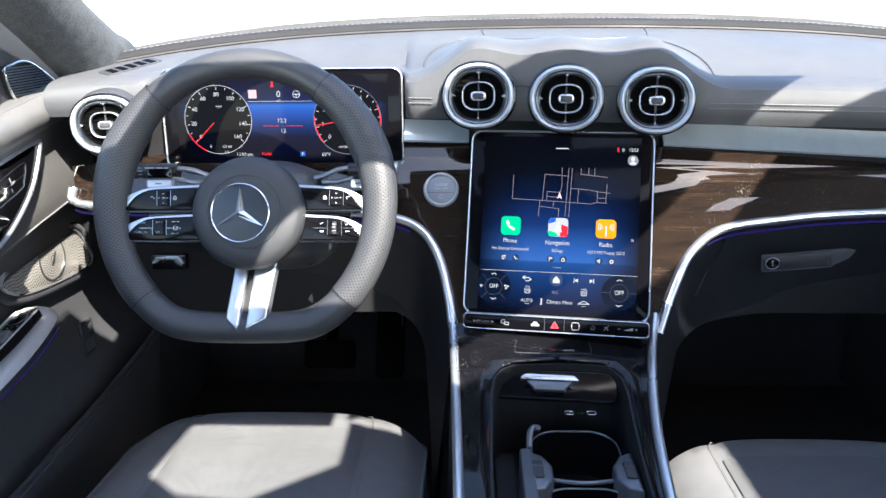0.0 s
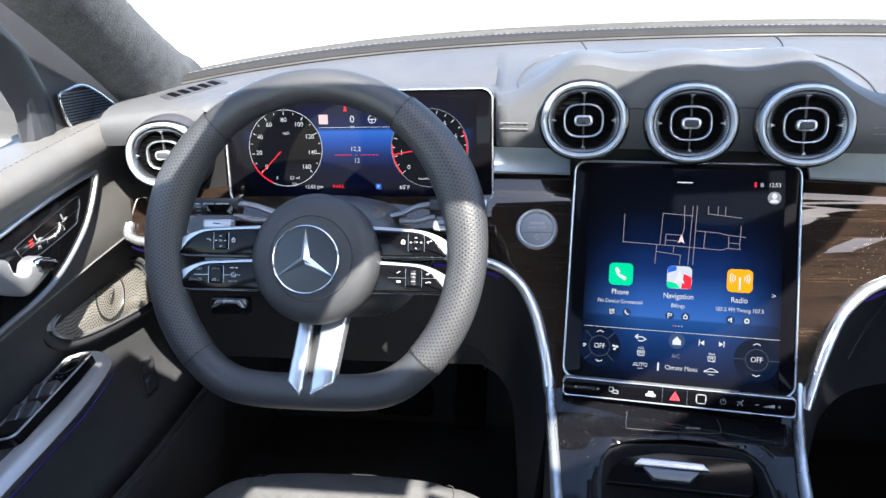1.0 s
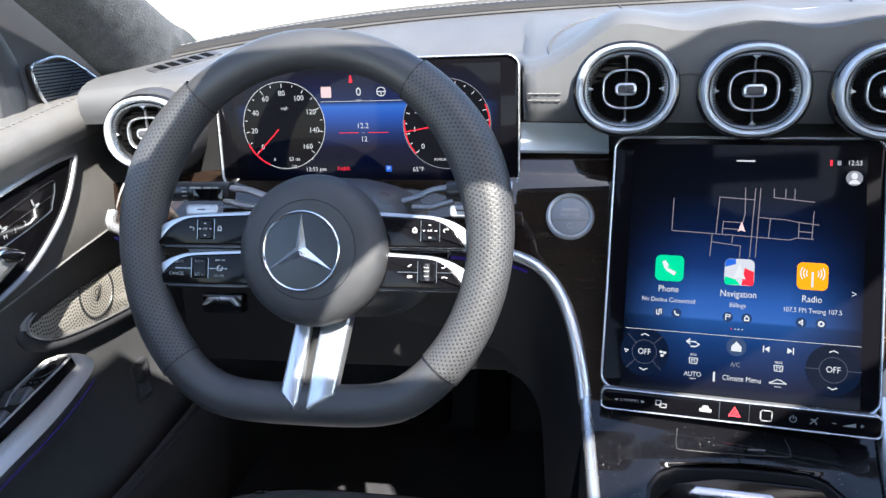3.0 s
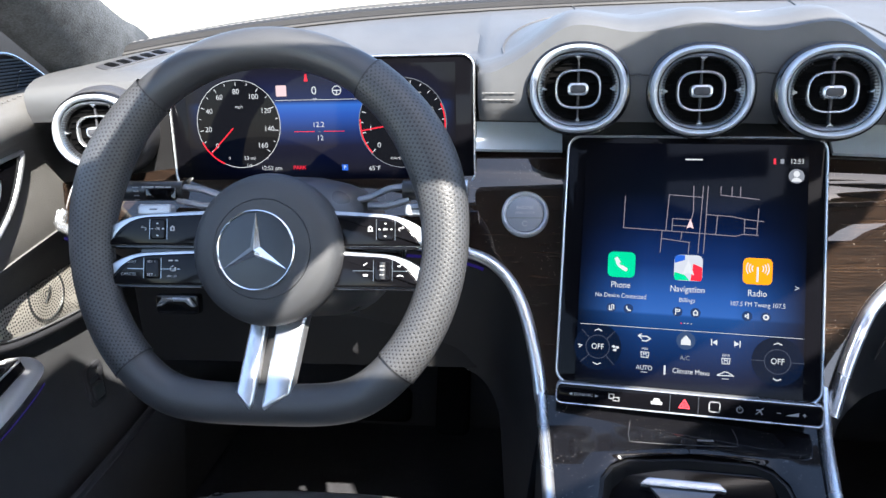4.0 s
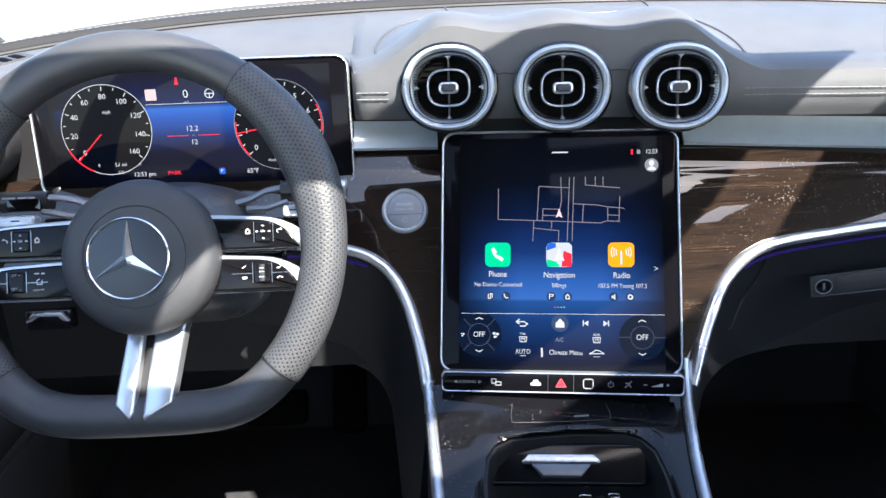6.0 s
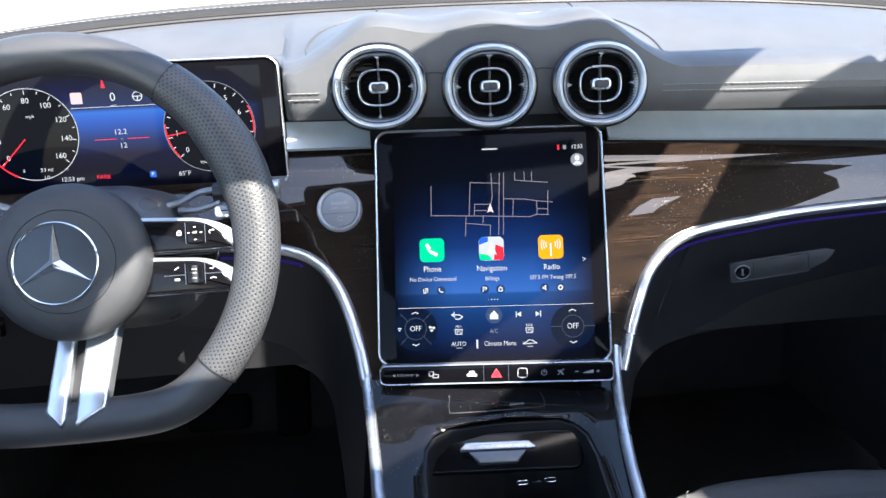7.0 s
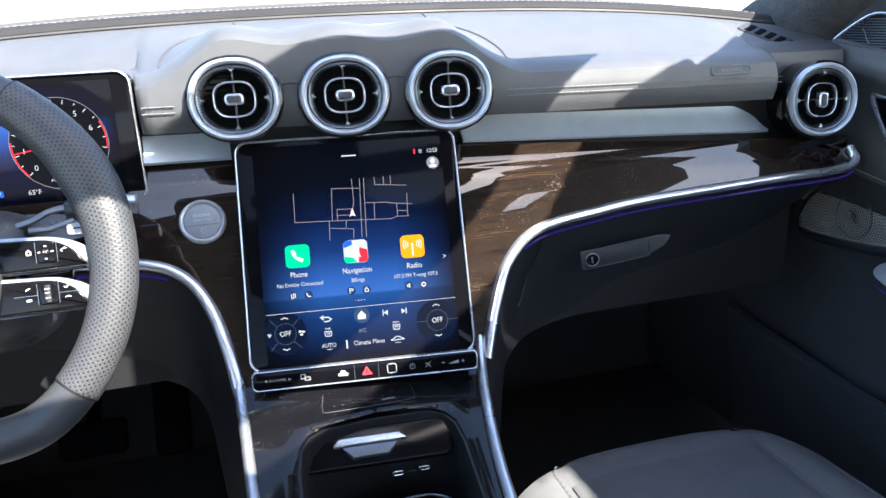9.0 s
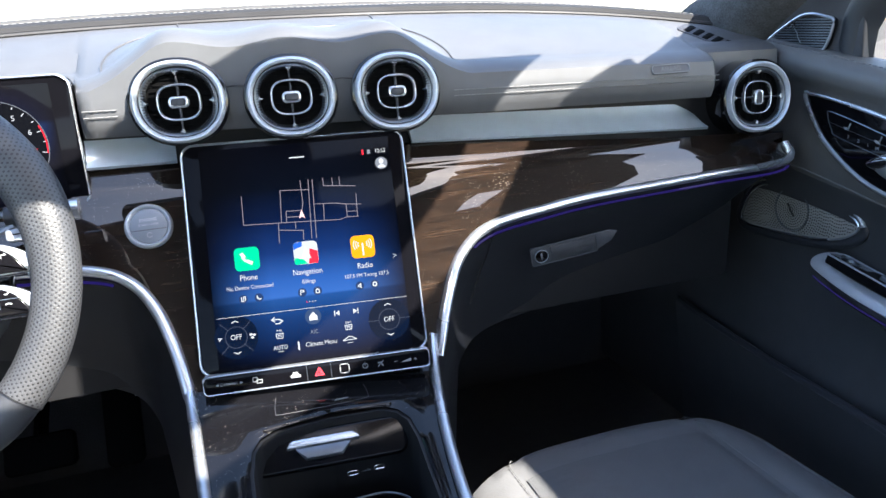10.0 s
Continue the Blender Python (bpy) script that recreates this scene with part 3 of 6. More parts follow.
def decor_panel():
    d = thing("decor_panel", "glossy dark brown veneer dashboard panel with chrome edge", "trim panel", kind="structure")
    right = smooth_loop([on_decor(*p) for p in ARCH_R], 5, False)
    left = smooth_loop([on_decor(*p) for p in ARCH_L], 5, False)
    top = [on_decor(*p) for p in ((-0.63, 0.716), (-0.45, 0.735), (-0.12, 0.742), (0.126, 0.736), (0.445, 0.712), (0.632, 0.702))]
    loop = [tuple(p) for p in top] + [tuple(p) for p in right] + [tuple(p) for p in left[::-1]]
    part("veneer", plate(loop, 0.012, DECOR, 0.003), WOOD, d)
    for name, pts in (("chrome_arch", right), ("chrome_arch", left)):
        path = [DECOR @ Vector((p[0], p[1] - 0.002, 0.002)) for p in pts]
        part(name, tube(path, 0.0062, seg=12, flat=0.85), CHROME, d, "satin chrome edge")
        path = [DECOR @ Vector((p[0] * 1.0, p[1] - 0.012, -0.004)) for p in pts[4:28]]
        part("light_strip", tube(path, 0.0016, seg=6), AMBIENT, d, "blue glowing ambient light line")
    # lower dash on both sides
    def under(pts, s):
        def f(u, v):
            i = u * (len(pts) - 1)
            k = min(int(i), len(pts) - 2)
            p = pts[k].lerp(pts[k + 1], i - k)
            a = DECOR @ Vector((p[0], p[1] - 0.006, -0.002))
            drop = 0.15 * line([(0, 0.5), (0.5, 1.0), (0.8, 1.0), (1, 2.3)], u)
            tuck = line([(0, 1.0), (0.25, 0.25), (0.6, 0.0)], u) * v
            return Vector((a.x + s * 0.035 * v * u - s * 0.10 * tuck, a.y + 0.03 * math.sin(v * 1.6) + 0.06 * u * v + 0.07 * tuck, a.z - drop * v))
        return sheet(f, span(0, 1, 60), span(0, 1, 10), 0.006)
    lower = thing("lower_dash", "dark soft lower dashboard with closed glove box", "dashboard", kind="structure")
    part("glove_joint", tube(smooth_loop([(0.205, 0.985, 0.636), (0.202, 0.993, 0.61), (0.19, 0.997, 0.58), (0.176, 0.99, 0.55)], 4, False), 0.0012, seg=6), BLACK, lower)
    part("glove_side", under([Vector(p) for p in right], 1), LOWER, lower)
    part("knee_side", under([Vector(p) for p in left], -1), LOWER, lower)


decor_panel()


def air_vent(m, r=0.0395, fx=1.02, fy=0.92):
    """Oval turbine vent: dark bezel, domed chrome ring, ribbed inner ring, hoop and knob."""
    v = thing("air_vent", "oval turbine air vent with chrome ring and black throat", "air vent", "dashboard air vents")

    def oval(k, power=2.15):
        return ring(r * k * fx, r * k * fy, seg=56, power=power)
    part("bezel", band(oval(1.13), oval(0.99), 0.05, m, z=-0.006, rise=0.002), GLOSS, v)
    part("chrome_ring", band(oval(1.055), oval(0.905), 0.03, m, z=0.0, rise=0.0050), BUTTON_RING, v, "satin chrome ring")
    part("dark_groove", band(oval(0.912), oval(0.872), 0.02, m, z=-0.003), BLACK, v)
    part("inner_ring", stack(bmesh.new(), [[(*p, q) for p in oval(k, w)] for k, q, w in ((0.876, -0.0115, 2.2), (0.876, -0.0005, 2.2), (0.85, 0.0002, 2.25), (0.80, -0.0015, 2.35), (0.755, -0.0055, 2.5), (0.74, -0.0112, 2.6))], m, False, False), BRUSHED, v, "grey metal inner ring")
    teeth = bmesh.new()
    for i in range(72):
        a = 2 * math.pi * i / 72
        if abs(math.cos(a)) > 0.5:
            x, y = r * fx * math.cos(a), r * fy * math.sin(a)
            tube([m @ Vector((x * 0.835, y * 0.835, -0.0002)), m @ Vector((x * 0.765, y * 0.765, -0.0042))], 0.0005, seg=4, bm=teeth)
    tagged(part("ribs", teeth, SOFT, v), kind="stuff")
    # shallow plate, its near-black colour stands for a deep throat's shade
    part("throat", plate(oval(0.86), 0.003, m, 0.001, z=-0.0095), SHADE_BLACK, v)
    part("hoop", band(ring(r * 0.50 * fx, r * 0.475 * fy, power=2.8), ring(r * 0.45 * fx, r * 0.42 * fy, power=2.8), 0.008, m, z=-0.003, rise=0.0012), CHROME, v, "slim chrome hoop")
    for k in range(4):
        a = math.pi / 2 * k
        c, q = math.cos(a), math.sin(a)
        tip = [(c * e - q * f, q * e + c * f) for e, f in ((0.79, 0.085), (0.79, -0.085), (0.725, -0.028), (0.69, -0.02), (0.69, 0.02), (0.725, 0.028))]
        part("notch", plate([(x * r * fx, y * r * fy) for x, y in tip], 0.008, m, 0.0006, z=-0.002), BRUSHED, v)
    # slats coloured near-black to sink into the throat's shade
    for k in (-4, -3, -2, -1, 1, 2, 3, 4):
        y = k * r * 0.15 * fy
        w = 2 * math.sqrt(max(0.01, 0.70 ** 2 - (k * 0.15) ** 2)) * r * fx
        part("slat", plate([(-w / 2, y - 0.0006), (w / 2, y - 0.0006), (w / 2, y + 0.0006), (-w / 2, y + 0.0006)], 0.003, m, 0.0003, z=-0.0075), SHADE_BLACK, v)
    for q in (-1, 1):
        part("stem", plate([(-r * 0.02, q * r * 0.68), (r * 0.02, q * r * 0.68), (r * 0.028, q * r * 0.10), (-r * 0.028, q * r * 0.10)], 0.005, m, 0.0006, z=-0.005), SOFT, v, "grey upright bar")
    knob = part("knob", plate(rrect(r * 0.46, r * 0.27, r * 0.11), 0.012, m, 0.0018, z=0.002), CHROME, v, "chrome rimmed adjuster knob")
    part("knob_face", plate(rrect(r * 0.35, r * 0.17, r * 0.07), 0.002, m, 0.0004, z=0.0026), SOFT, knob)
    return v


for c in VENTS:
    air_vent(basis((c[0], c[1] - 0.012, c[2]), 6, 5))
for x, z, yaw, turn in ((-0.557, 0.773, -14, 0), (0.559, 0.754, 18, 90)):
    m = basis((x, 0.985, z), 6, yaw)
    air_vent(m @ pose(0, 0, 0, 0, 0, turn), 0.0365 if x < 0 else 0.0395)
    pod = part("vent_pod", stack(bmesh.new(), [[(p[0], p[1], q) for p in ring(r)] for r, q in ((0.040, -0.014), (0.0425, -0.018), (0.044, -0.026), (0.046, -0.06), (0.05, -0.10))], m), SOFT if x < 0 else GLOSS)
    tagged(pod, "dark moulded pod round the outer air vent", "vent pod", kind="structure")


# ---- instrument display ----
CLUSTER = basis((-0.351, 1.03, 0.772), 5, 0)
GAUGE_BLUE = [(0.30, (0.0, 0.002, 0.02)), (0.42, (0.004, 0.02, 0.11)), (0.58, (0.012, 0.075, 0.38)), (0.66, (0.02, 0.12, 0.5)), (0.70, (0.002, 0.012, 0.07)), (0.85, (0.001, 0.004, 0.03))]
MAIN_BLUE = [(0.06, (0.002, 0.008, 0.035)), (0.20, (0.006, 0.03, 0.12)), (0.29, (0.012, 0.06, 0.22)), (0.30, (0.03, 0.11, 0.38)), (0.37, (0.02, 0.085, 0.32)), (0.5, (0.005, 0.025, 0.12)), (0.66, (0.001, 0.006, 0.03)), (0.8, (0.0, 0.001, 0.004))]
W_LIGHT, GREY_LIGHT, RED_LIGHT = glow("white display light", (0.8, 0.84, 0.9), 0.72), glow("grey display light", (0.35, 0.38, 0.45), 0.6), glow("red display light", (0.9, 0.03, 0.06), 0.9)
GREEN_LIGHT, ORANGE_LIGHT, BLUE_LIGHT = glow("green tile light", (0.0, 0.62, 0.30), 0.9), glow("orange tile light", (0.95, 0.36, 0.01), 0.95), glow("blue tile light", (0.02, 0.12, 0.6), 0.9)
PALE_LIGHT, ROAD_LIGHT = glow("pale tile light", (0.62, 0.66, 0.75), 0.8), glow("map line light", (0.34, 0.30, 0.36), 0.6)
DIM_LINE = glow("dim line light", (0.10, 0.12, 0.18), 0.6)
DIAL_DARK = glow("black dial light", (0.002, 0.004, 0.012), 0.5)
DIAL_LIGHT = glow("dark dial light", (0.003, 0.009, 0.03), 0.8)


def quad_uv(m, x0, y0, x1, y1, z):
    bm = bmesh.new()
    uvl = bm.loops.layers.uv.verify()
    vs = [bm.verts.new(m @ Vector(p)) for p in ((x0, y0, z), (x1, y0, z), (x1, y1, z), (x0, y1, z))]
    f = bm.faces.new(vs)
    for lp, q in zip(f.loops, ((0, 0), (1, 0), (1, 1), (0, 1))):
        lp[uvl].uv = q
    return bm


def flat(loop, m, z):
    bm = bmesh.new()
    bm.faces.new([bm.verts.new(m @ Vector((*p[:2], z))) for p in loop])
    return bm


def stroke(points, w, m, z, bm=None):
    """A drawn line of width w on a face."""
    bm = bm or bmesh.new()
    for a, b in zip(points, points[1:]):
        a, b = Vector(a), Vector(b)
        t = (b - a).normalized()
        n = Vector((-t.y, t.x)) * w / 2
        t = t * w / 2
        bm.faces.new([bm.verts.new(m @ Vector((*p, z))) for p in (a - t - n, b + t - n, b + t + n, a - t + n)])
    return bm


def arc(r, a0, a1, cx=0.0, cy=0.0, n=24):
    return [(cx + r * math.cos(radians(a0 + (a1 - a0) * i / n)), cy + r * math.sin(radians(a0 + (a1 - a0) * i / n))) for i in range(n + 1)]


def instrument_display():
    t = thing("instrument_display", "black wide driver display lit with two blue dials", "display")
    w, h, cy = 0.307, 0.126, 0.0
    m = CLUSTER
    part("case", plate(rrect(w, h, 0.013), 0.022, m, 0.003, z=-0.001), SCREEN_BLACK, t)
    part("frame", band(rrect(w, h, 0.013), rrect(w - 0.0045, h - 0.0045, 0.011), 0.012, m, z=0.0, rise=0.0012), CHROME, t, "thin silver frame")
    scr = part("screen", quad_uv(m, -0.135, -0.055, 0.135, 0.055, 0.0), screen_glow("driver display picture", 0.0, 1.0, 0.9, GAUGE_BLUE), t, "blue lit picture")
    z = 0.0006

    def spot(x, y):
        return m @ Matrix.Translation((x, y, z + 0.0003))
    for cx, cyy, labels, a0, a1 in ((-0.082, 0.000, ("0", "20", "40", "60", "80", "100", "120", "140", "160"), 222, -42), (0.083, -0.001, ("0", "1", "2", "3", "4", "5", "6", "7"), 222, -10)):
        part("dial_face", flat(ring(0.0428, cx=cx, cy=cyy, seg=48), m, z - 0.0003), DIAL_DARK, scr)
        part("dial_ring", stroke(arc(0.0428, 0, 360, cx, cyy, 64), 0.0006, m, z), W_LIGHT if cx < 0 else GREY_LIGHT, scr)
        bm = bmesh.new()
        for k in range(17):
            a = radians(a0 + (a1 - a0) * k / 16)
            stroke([(cx + 0.0405 * math.cos(a), cyy + 0.0405 * math.sin(a)), (cx + (0.0375 if k % 2 == 0 else 0.039) * math.cos(a), cyy + (0.0375 if k % 2 == 0 else 0.039) * math.sin(a))], 0.0008, m, z, bm)
        part("scale", bm, W_LIGHT, scr)
        for k, s in enumerate(labels):
            a = radians(a0 + (a1 - a0) * k / (len(labels) - 1))
            writing(s, 0.0072, spot(cx + 0.0318 * math.cos(a), cyy + 0.0315 * math.sin(a)), RED_LIGHT if s == "7" else W_LIGHT, scr)
    part("needle", stroke([(-0.088, -0.004), (-0.113, -0.029)], 0.0012, m, z + 0.0003), RED_LIGHT, scr)
    part("needle", stroke([(0.083, -0.001), (0.042, -0.008)], 0.0012, m, z + 0.0003), RED_LIGHT, scr)
    part("red_zone", stroke(arc(0.0415, 175, 222, 0.083, -0.001, 12), 0.0012, m, z + 0.0003), RED_LIGHT, scr)
    part("red_zone", stroke(arc(0.0415, -10, 25, 0.083, -0.001, 12), 0.0012, m, z + 0.0003), RED_LIGHT, scr)
    part("red_zone", stroke(arc(0.0425, 205, 245, -0.082, 0.0, 12), 0.0014, m, z + 0.0003), RED_LIGHT, scr)
    for s, size, x, y, mat in (("mph", 0.0045, -0.080, 0.017, W_LIGHT), ("0", 0.011, -0.003, 0.031, W_LIGHT), ("mph", 0.003, -0.003, 0.0235, W_LIGHT), ("12.2", 0.0072, -0.0005, -0.0015, PALE_LIGHT), ("mi", 0.003, 0.0, -0.008, GREY_LIGHT),
                               ("12", 0.0072, 0.0005, -0.0145, PALE_LIGHT), ("PARK", 0.0055, -0.022, -0.0435, RED_LIGHT), ("P", 0.005, 0.024, -0.0435, W_LIGHT), ("65\u00b0F", 0.0062, 0.054, -0.0445, W_LIGHT), ("12:53 pm", 0.0058, -0.051, -0.0438, W_LIGHT),
                               ("53 mi", 0.0052, -0.073, -0.0335, W_LIGHT), ("0", 0.0042, -0.094, -0.0335, W_LIGHT), ("1", 0.0042, -0.054, -0.0335, W_LIGHT), ("1/2", 0.0045, -0.074, -0.041, W_LIGHT), ("POWER", 0.0034, 0.076, -0.035, W_LIGHT)):
        writing(s, size, spot(x, y), mat, scr)
    part("tile", flat(rrect(0.0105, 0.0105, 0.001, -0.036, 0.0315), m, z), glow("pink tile light", (0.75, 0.55, 0.58), 0.9), scr)
    part("tile", flat(rrect(0.006, 0.006, 0.0008, 0.024, -0.0435), m, z - 0.0002), BLUE_LIGHT, scr)
    part("rule", stroke([(-0.042, 0.0225), (0.04, 0.0225)], 0.0005, m, z), PALE_LIGHT, scr)
    part("rule", stroke([(-0.025, -0.008), (-0.005, -0.008)], 0.0006, m, z), RED_LIGHT, scr)
    part("rule", stroke([(0.005, -0.008), (0.025, -0.008)], 0.0006, m, z), RED_LIGHT, scr)
    part("belt_sign", flat([(-0.0125, 0.040), (-0.0085, 0.040), (-0.0095, 0.0445), (-0.0095, 0.047), (-0.0115, 0.047), (-0.0115, 0.0445)], m, z), RED_LIGHT, scr)
    bm = stroke(arc(0.0042, 0, 360, 0.0195, 0.031, 20), 0.0008, m, z)
    stroke([(0.0155, 0.031), (0.0235, 0.031)], 0.0009, m, z, bm), stroke([(0.0195, 0.031), (0.0195, 0.027)], 0.0009, m, z, bm)
    part("wheel_sign", bm, W_LIGHT, scr)
    part("hood", plate(rrect(w * 0.96, 0.03, 0.01, 0, -0.072), 0.05, m, 0.006, z=-0.004), SOFT, t, "dark plastic cowl under the display")


instrument_display()

# ---- centre touch screen ----
SCREEN = basis((-0.0187, 0.923, 0.587), 23.7, 7.5) @ Matrix.Translation((0.0065, 0, 0))


def rect_uv(cx, cy, w, h):
    return [(cx - w / 2, cy - h / 2), (cx + w / 2, cy - h / 2), (cx + w / 2, cy + h / 2), (cx - w / 2, cy + h / 2)]


def touch_screen():
    t = thing("touch_screen", "large portrait touch screen with silver frame showing app tiles", "touch screen")
    m = SCREEN
    body = rrect(0.219, 0.226, 0.013, 0, 0.0765)
    part("case", plate(body, 0.022, m, 0.003, z=-0.001), SCREEN_BLACK, t)
    part("frame", band(body, rrect(0.2145, 0.2215, 0.011, 0, 0.0765), 0.012, m, z=0.0, rise=0.0014), CHROME, t, "thin silver frame")
    scr = part("picture", quad_uv(m, -0.092, -0.033, 0.094, 0.182, 0.0), screen_glow("touch screen picture", 0.06, 1.0, 1.0, MAIN_BLUE), t, "blue lit picture")
    z = 0.0005

    def at(x, y, k=0.0003):
        return m @ Matrix.Translation((x - 0.0065, y, z + k))
    o = 0.0065
    for s, size, x, y, mat in (("Phone", 0.0078, -0.0498, 0.054, W_LIGHT), ("No Device Connected", 0.0056, -0.0494, 0.0445, PALE_LIGHT), ("Navigation", 0.0078, 0.0065, 0.0534, W_LIGHT), ("Billings", 0.0056, 0.0065, 0.0439, PALE_LIGHT),
                               ("Radio", 0.0078, 0.0628, 0.0532, W_LIGHT), ("107.5 FM Twang 107.5", 0.0056, 0.0633, 0.0436, PALE_LIGHT), ("OFF", 0.0072, -0.0669, -0.0017, W_LIGHT), ("OFF", 0.0072, 0.0803, -0.0027, W_LIGHT),
                               ("AUTO", 0.0058, -0.0266, -0.0168, W_LIGHT), ("A/C", 0.0055, 0.0066, -0.0057, GREY_LIGHT), ("Climate Menu", 0.0062, 0.012, -0.0172, W_LIGHT), ("12:53", 0.0058, 0.0911, 0.1675, W_LIGHT),
                               ("MAX", 0.003, -0.0265, -0.0005, W_LIGHT), ("REAR", 0.003, 0.0398, -0.0008, W_LIGHT), (">", 0.008, 0.0935, 0.0593, PALE_LIGHT)):
        writing(s, size, at(x, y) @ Matrix.Scale(0.86, 4, (1, 0, 0)), mat, scr)
    for x, mat, name in ((-0.0498, GREEN_LIGHT, "phone_tile"), (0.0066, PALE_LIGHT, "map_tile"), (0.0626, ORANGE_LIGHT, "radio_tile")):
        tile = part(name, flat(rrect(0.0235, 0.0225, 0.0045, x - o, 0.0722), m, z), mat, scr)
        c = x - o
        if name == "phone_tile":
            bm = stroke(arc(0.0075, 195, 255, c + 0.0035, 0.0765, 8), 0.0026, m, z + 0.0003)
            stroke([(c - 0.0042, 0.0768), (c - 0.0028, 0.0748)], 0.0034, m, z + 0.0003, bm), stroke([(c + 0.0012, 0.0695), (c + 0.0035, 0.0682)], 0.0034, m, z + 0.0003, bm)
            part("handset", bm, W_LIGHT, tile)
        elif name == "map_tile":
            part("red_field", flat([(c + 0.002, 0.0612), (c + 0.0105, 0.0612), (c + 0.0115, 0.0635), (c + 0.0115, 0.073), (c + 0.004, 0.076)], m, z + 0.0002), RED_LIGHT, tile)
            part("green_field", flat([(c - 0.0105, 0.0612), (c + 0.001, 0.0612), (c - 0.003, 0.066), (c - 0.0115, 0.068), (c - 0.0115, 0.0635)], m, z + 0.0002), GREEN_LIGHT, tile)
            part("blue_field", flat([(c - 0.0115, 0.076), (c - 0.003, 0.079), (c - 0.003, 0.0832), (c - 0.009, 0.0832), (c - 0.0115, 0.081)], m, z + 0.0002), BLUE_LIGHT, tile)
            part("pointer", flat([(c - 0.005, 0.066), (c, 0.068), (c + 0.005, 0.066), (c, 0.0795)], m, z + 0.0004), W_LIGHT, tile)
        else:
            bm = stroke([(c, 0.064), (c, 0.075)], 0.0016, m, z + 0.0003)
            for r in (0.004, 0.0062, 0.0084):
                stroke(arc(r, -32, 32, c + 0.0006, 0.0745, 6), 0.0009, m, z + 0.0003, bm), stroke(arc(r, 148, 212, c - 0.0006, 0.0745, 6), 0.0009, m, z + 0.0003, bm)
            part("mast", bm, W_LIGHT, tile)
    # round climate dials
    for x, y, spokes in ((-0.0669, -0.0017, (45, 135, 225, 315)), (0.0803, -0.0027, (0, 180))):
        dial = part("climate_dial", flat(ring(0.0203, cx=x - o, cy=y), m, z - 0.0002), DIAL_LIGHT, scr)
        bm = stroke(arc(0.0102, 0, 360, x - o, y, 32), 0.0005, m, z)
        for a in spokes:
            c, s = math.cos(radians(a)), math.sin(radians(a))
            stroke([(x - o + 0.0102 * c, y + 0.0102 * s), (x - o + 0.0203 * c, y + 0.0203 * s)], 0.0005, m, z, bm)
        for s in (-1, 1):
            part("chevron", stroke([(x - o - 0.0030, y + s * 0.0142), (x - o, y + s * 0.0156), (x - o + 0.0030, y + s * 0.0142)], 0.0008, m, z), W_LIGHT, dial)
        part("dial_grid", bm, DIM_LINE, dial)
        if len(spokes) == 4:
            for sx, r in ((-1, 0.0016), (1, 0.0026)):
                bm = bmesh.new()
                for k in range(3):
                    a = radians(120 * k + 20)
                    bm.faces.new([bm.verts.new(m @ Vector((x - o + sx * 0.0152 + p[0], y + p[1], z))) for p in ring(r * 0.6, r * 0.45, math.cos(a) * r * 0.7, math.sin(a) * r * 0.7, 8)])
                part("fan_sign", bm, W_LIGHT, dial)
    # map lines
    bm = bmesh.new()
    for pts in ([(0.0165, 0.1443), (0.0140, 0.0855)], [(0.0205, 0.1443), (0.0185, 0.0855)], [(0.0085, 0.1443), (0.0090, 0.122), (0.0066, 0.1107)], [(-0.0496, 0.1053), (0.0, 0.1035), (0.044, 0.1015), (0.050, 0.1035), (0.062, 0.1030)],
                [(-0.0492, 0.1337), (-0.0496, 0.1053)], [(-0.0135, 0.104), (-0.0117, 0.1361), (0.0165, 0.1345)], [(-0.008, 0.115), (0.006, 0.1145)], [(-0.008, 0.115), (-0.0085, 0.1045)], [(-0.008, 0.109), (0.006, 0.1085)],
                [(0.0200, 0.1195), (0.040, 0.1185), (0.051, 0.1165), (0.066, 0.1150)], [(0.0290, 0.119), (0.0280, 0.1025)], [(0.051, 0.1165), (0.051, 0.1035)], [(0.062, 0.126), (0.061, 0.103)], [(0.051, 0.109), (0.061, 0.1085)],
                [(-0.0165, 0.104), (-0.0175, 0.085)], [(-0.0165, 0.097), (0.0065, 0.0945), (0.006, 0.085)], [(0.0, 0.1035), (-0.0005, 0.097)], [(0.031, 0.1443), (0.031, 0.137), (0.062, 0.1340)], [(0.040, 0.1445), (0.040, 0.1365)], [(0.047, 0.1445), (0.047, 0.136)]):
        stroke([(p[0] - o, p[1]) for p in pts], 0.0007, m, z, bm)
    part("street_map", bm, ROAD_LIGHT, scr)
    part("pointer", flat([(0.0036 - o, 0.1065), (0.0066 - o, 0.108), (0.0098 - o, 0.1065), (0.0068 - o, 0.1155)], m, z + 0.0003), glow("pink pointer light", (0.85, 0.6, 0.62), 0.9), scr)
    # small signs
    def sign(name, pts, w, mat=W_LIGHT):
        part(name, stroke([(p[0] - o, p[1]) for p in pts], w, m, z), mat, scr)
    sign("pull_tab", [(0.001, 0.168), (0.0145, 0.168)], 0.0012)
    sign("rule", [(-0.083, 0.0178), (0.1, 0.0178)], 0.0004)
    sign("back_sign", [(-0.0300, 0.0125), (-0.0325, 0.0105), (-0.0300, 0.0085), (-0.0325, 0.0105), (-0.0255, 0.0105), (-0.0225, 0.0085), (-0.0255, 0.0065), (-0.029, 0.0065)], 0.0010)
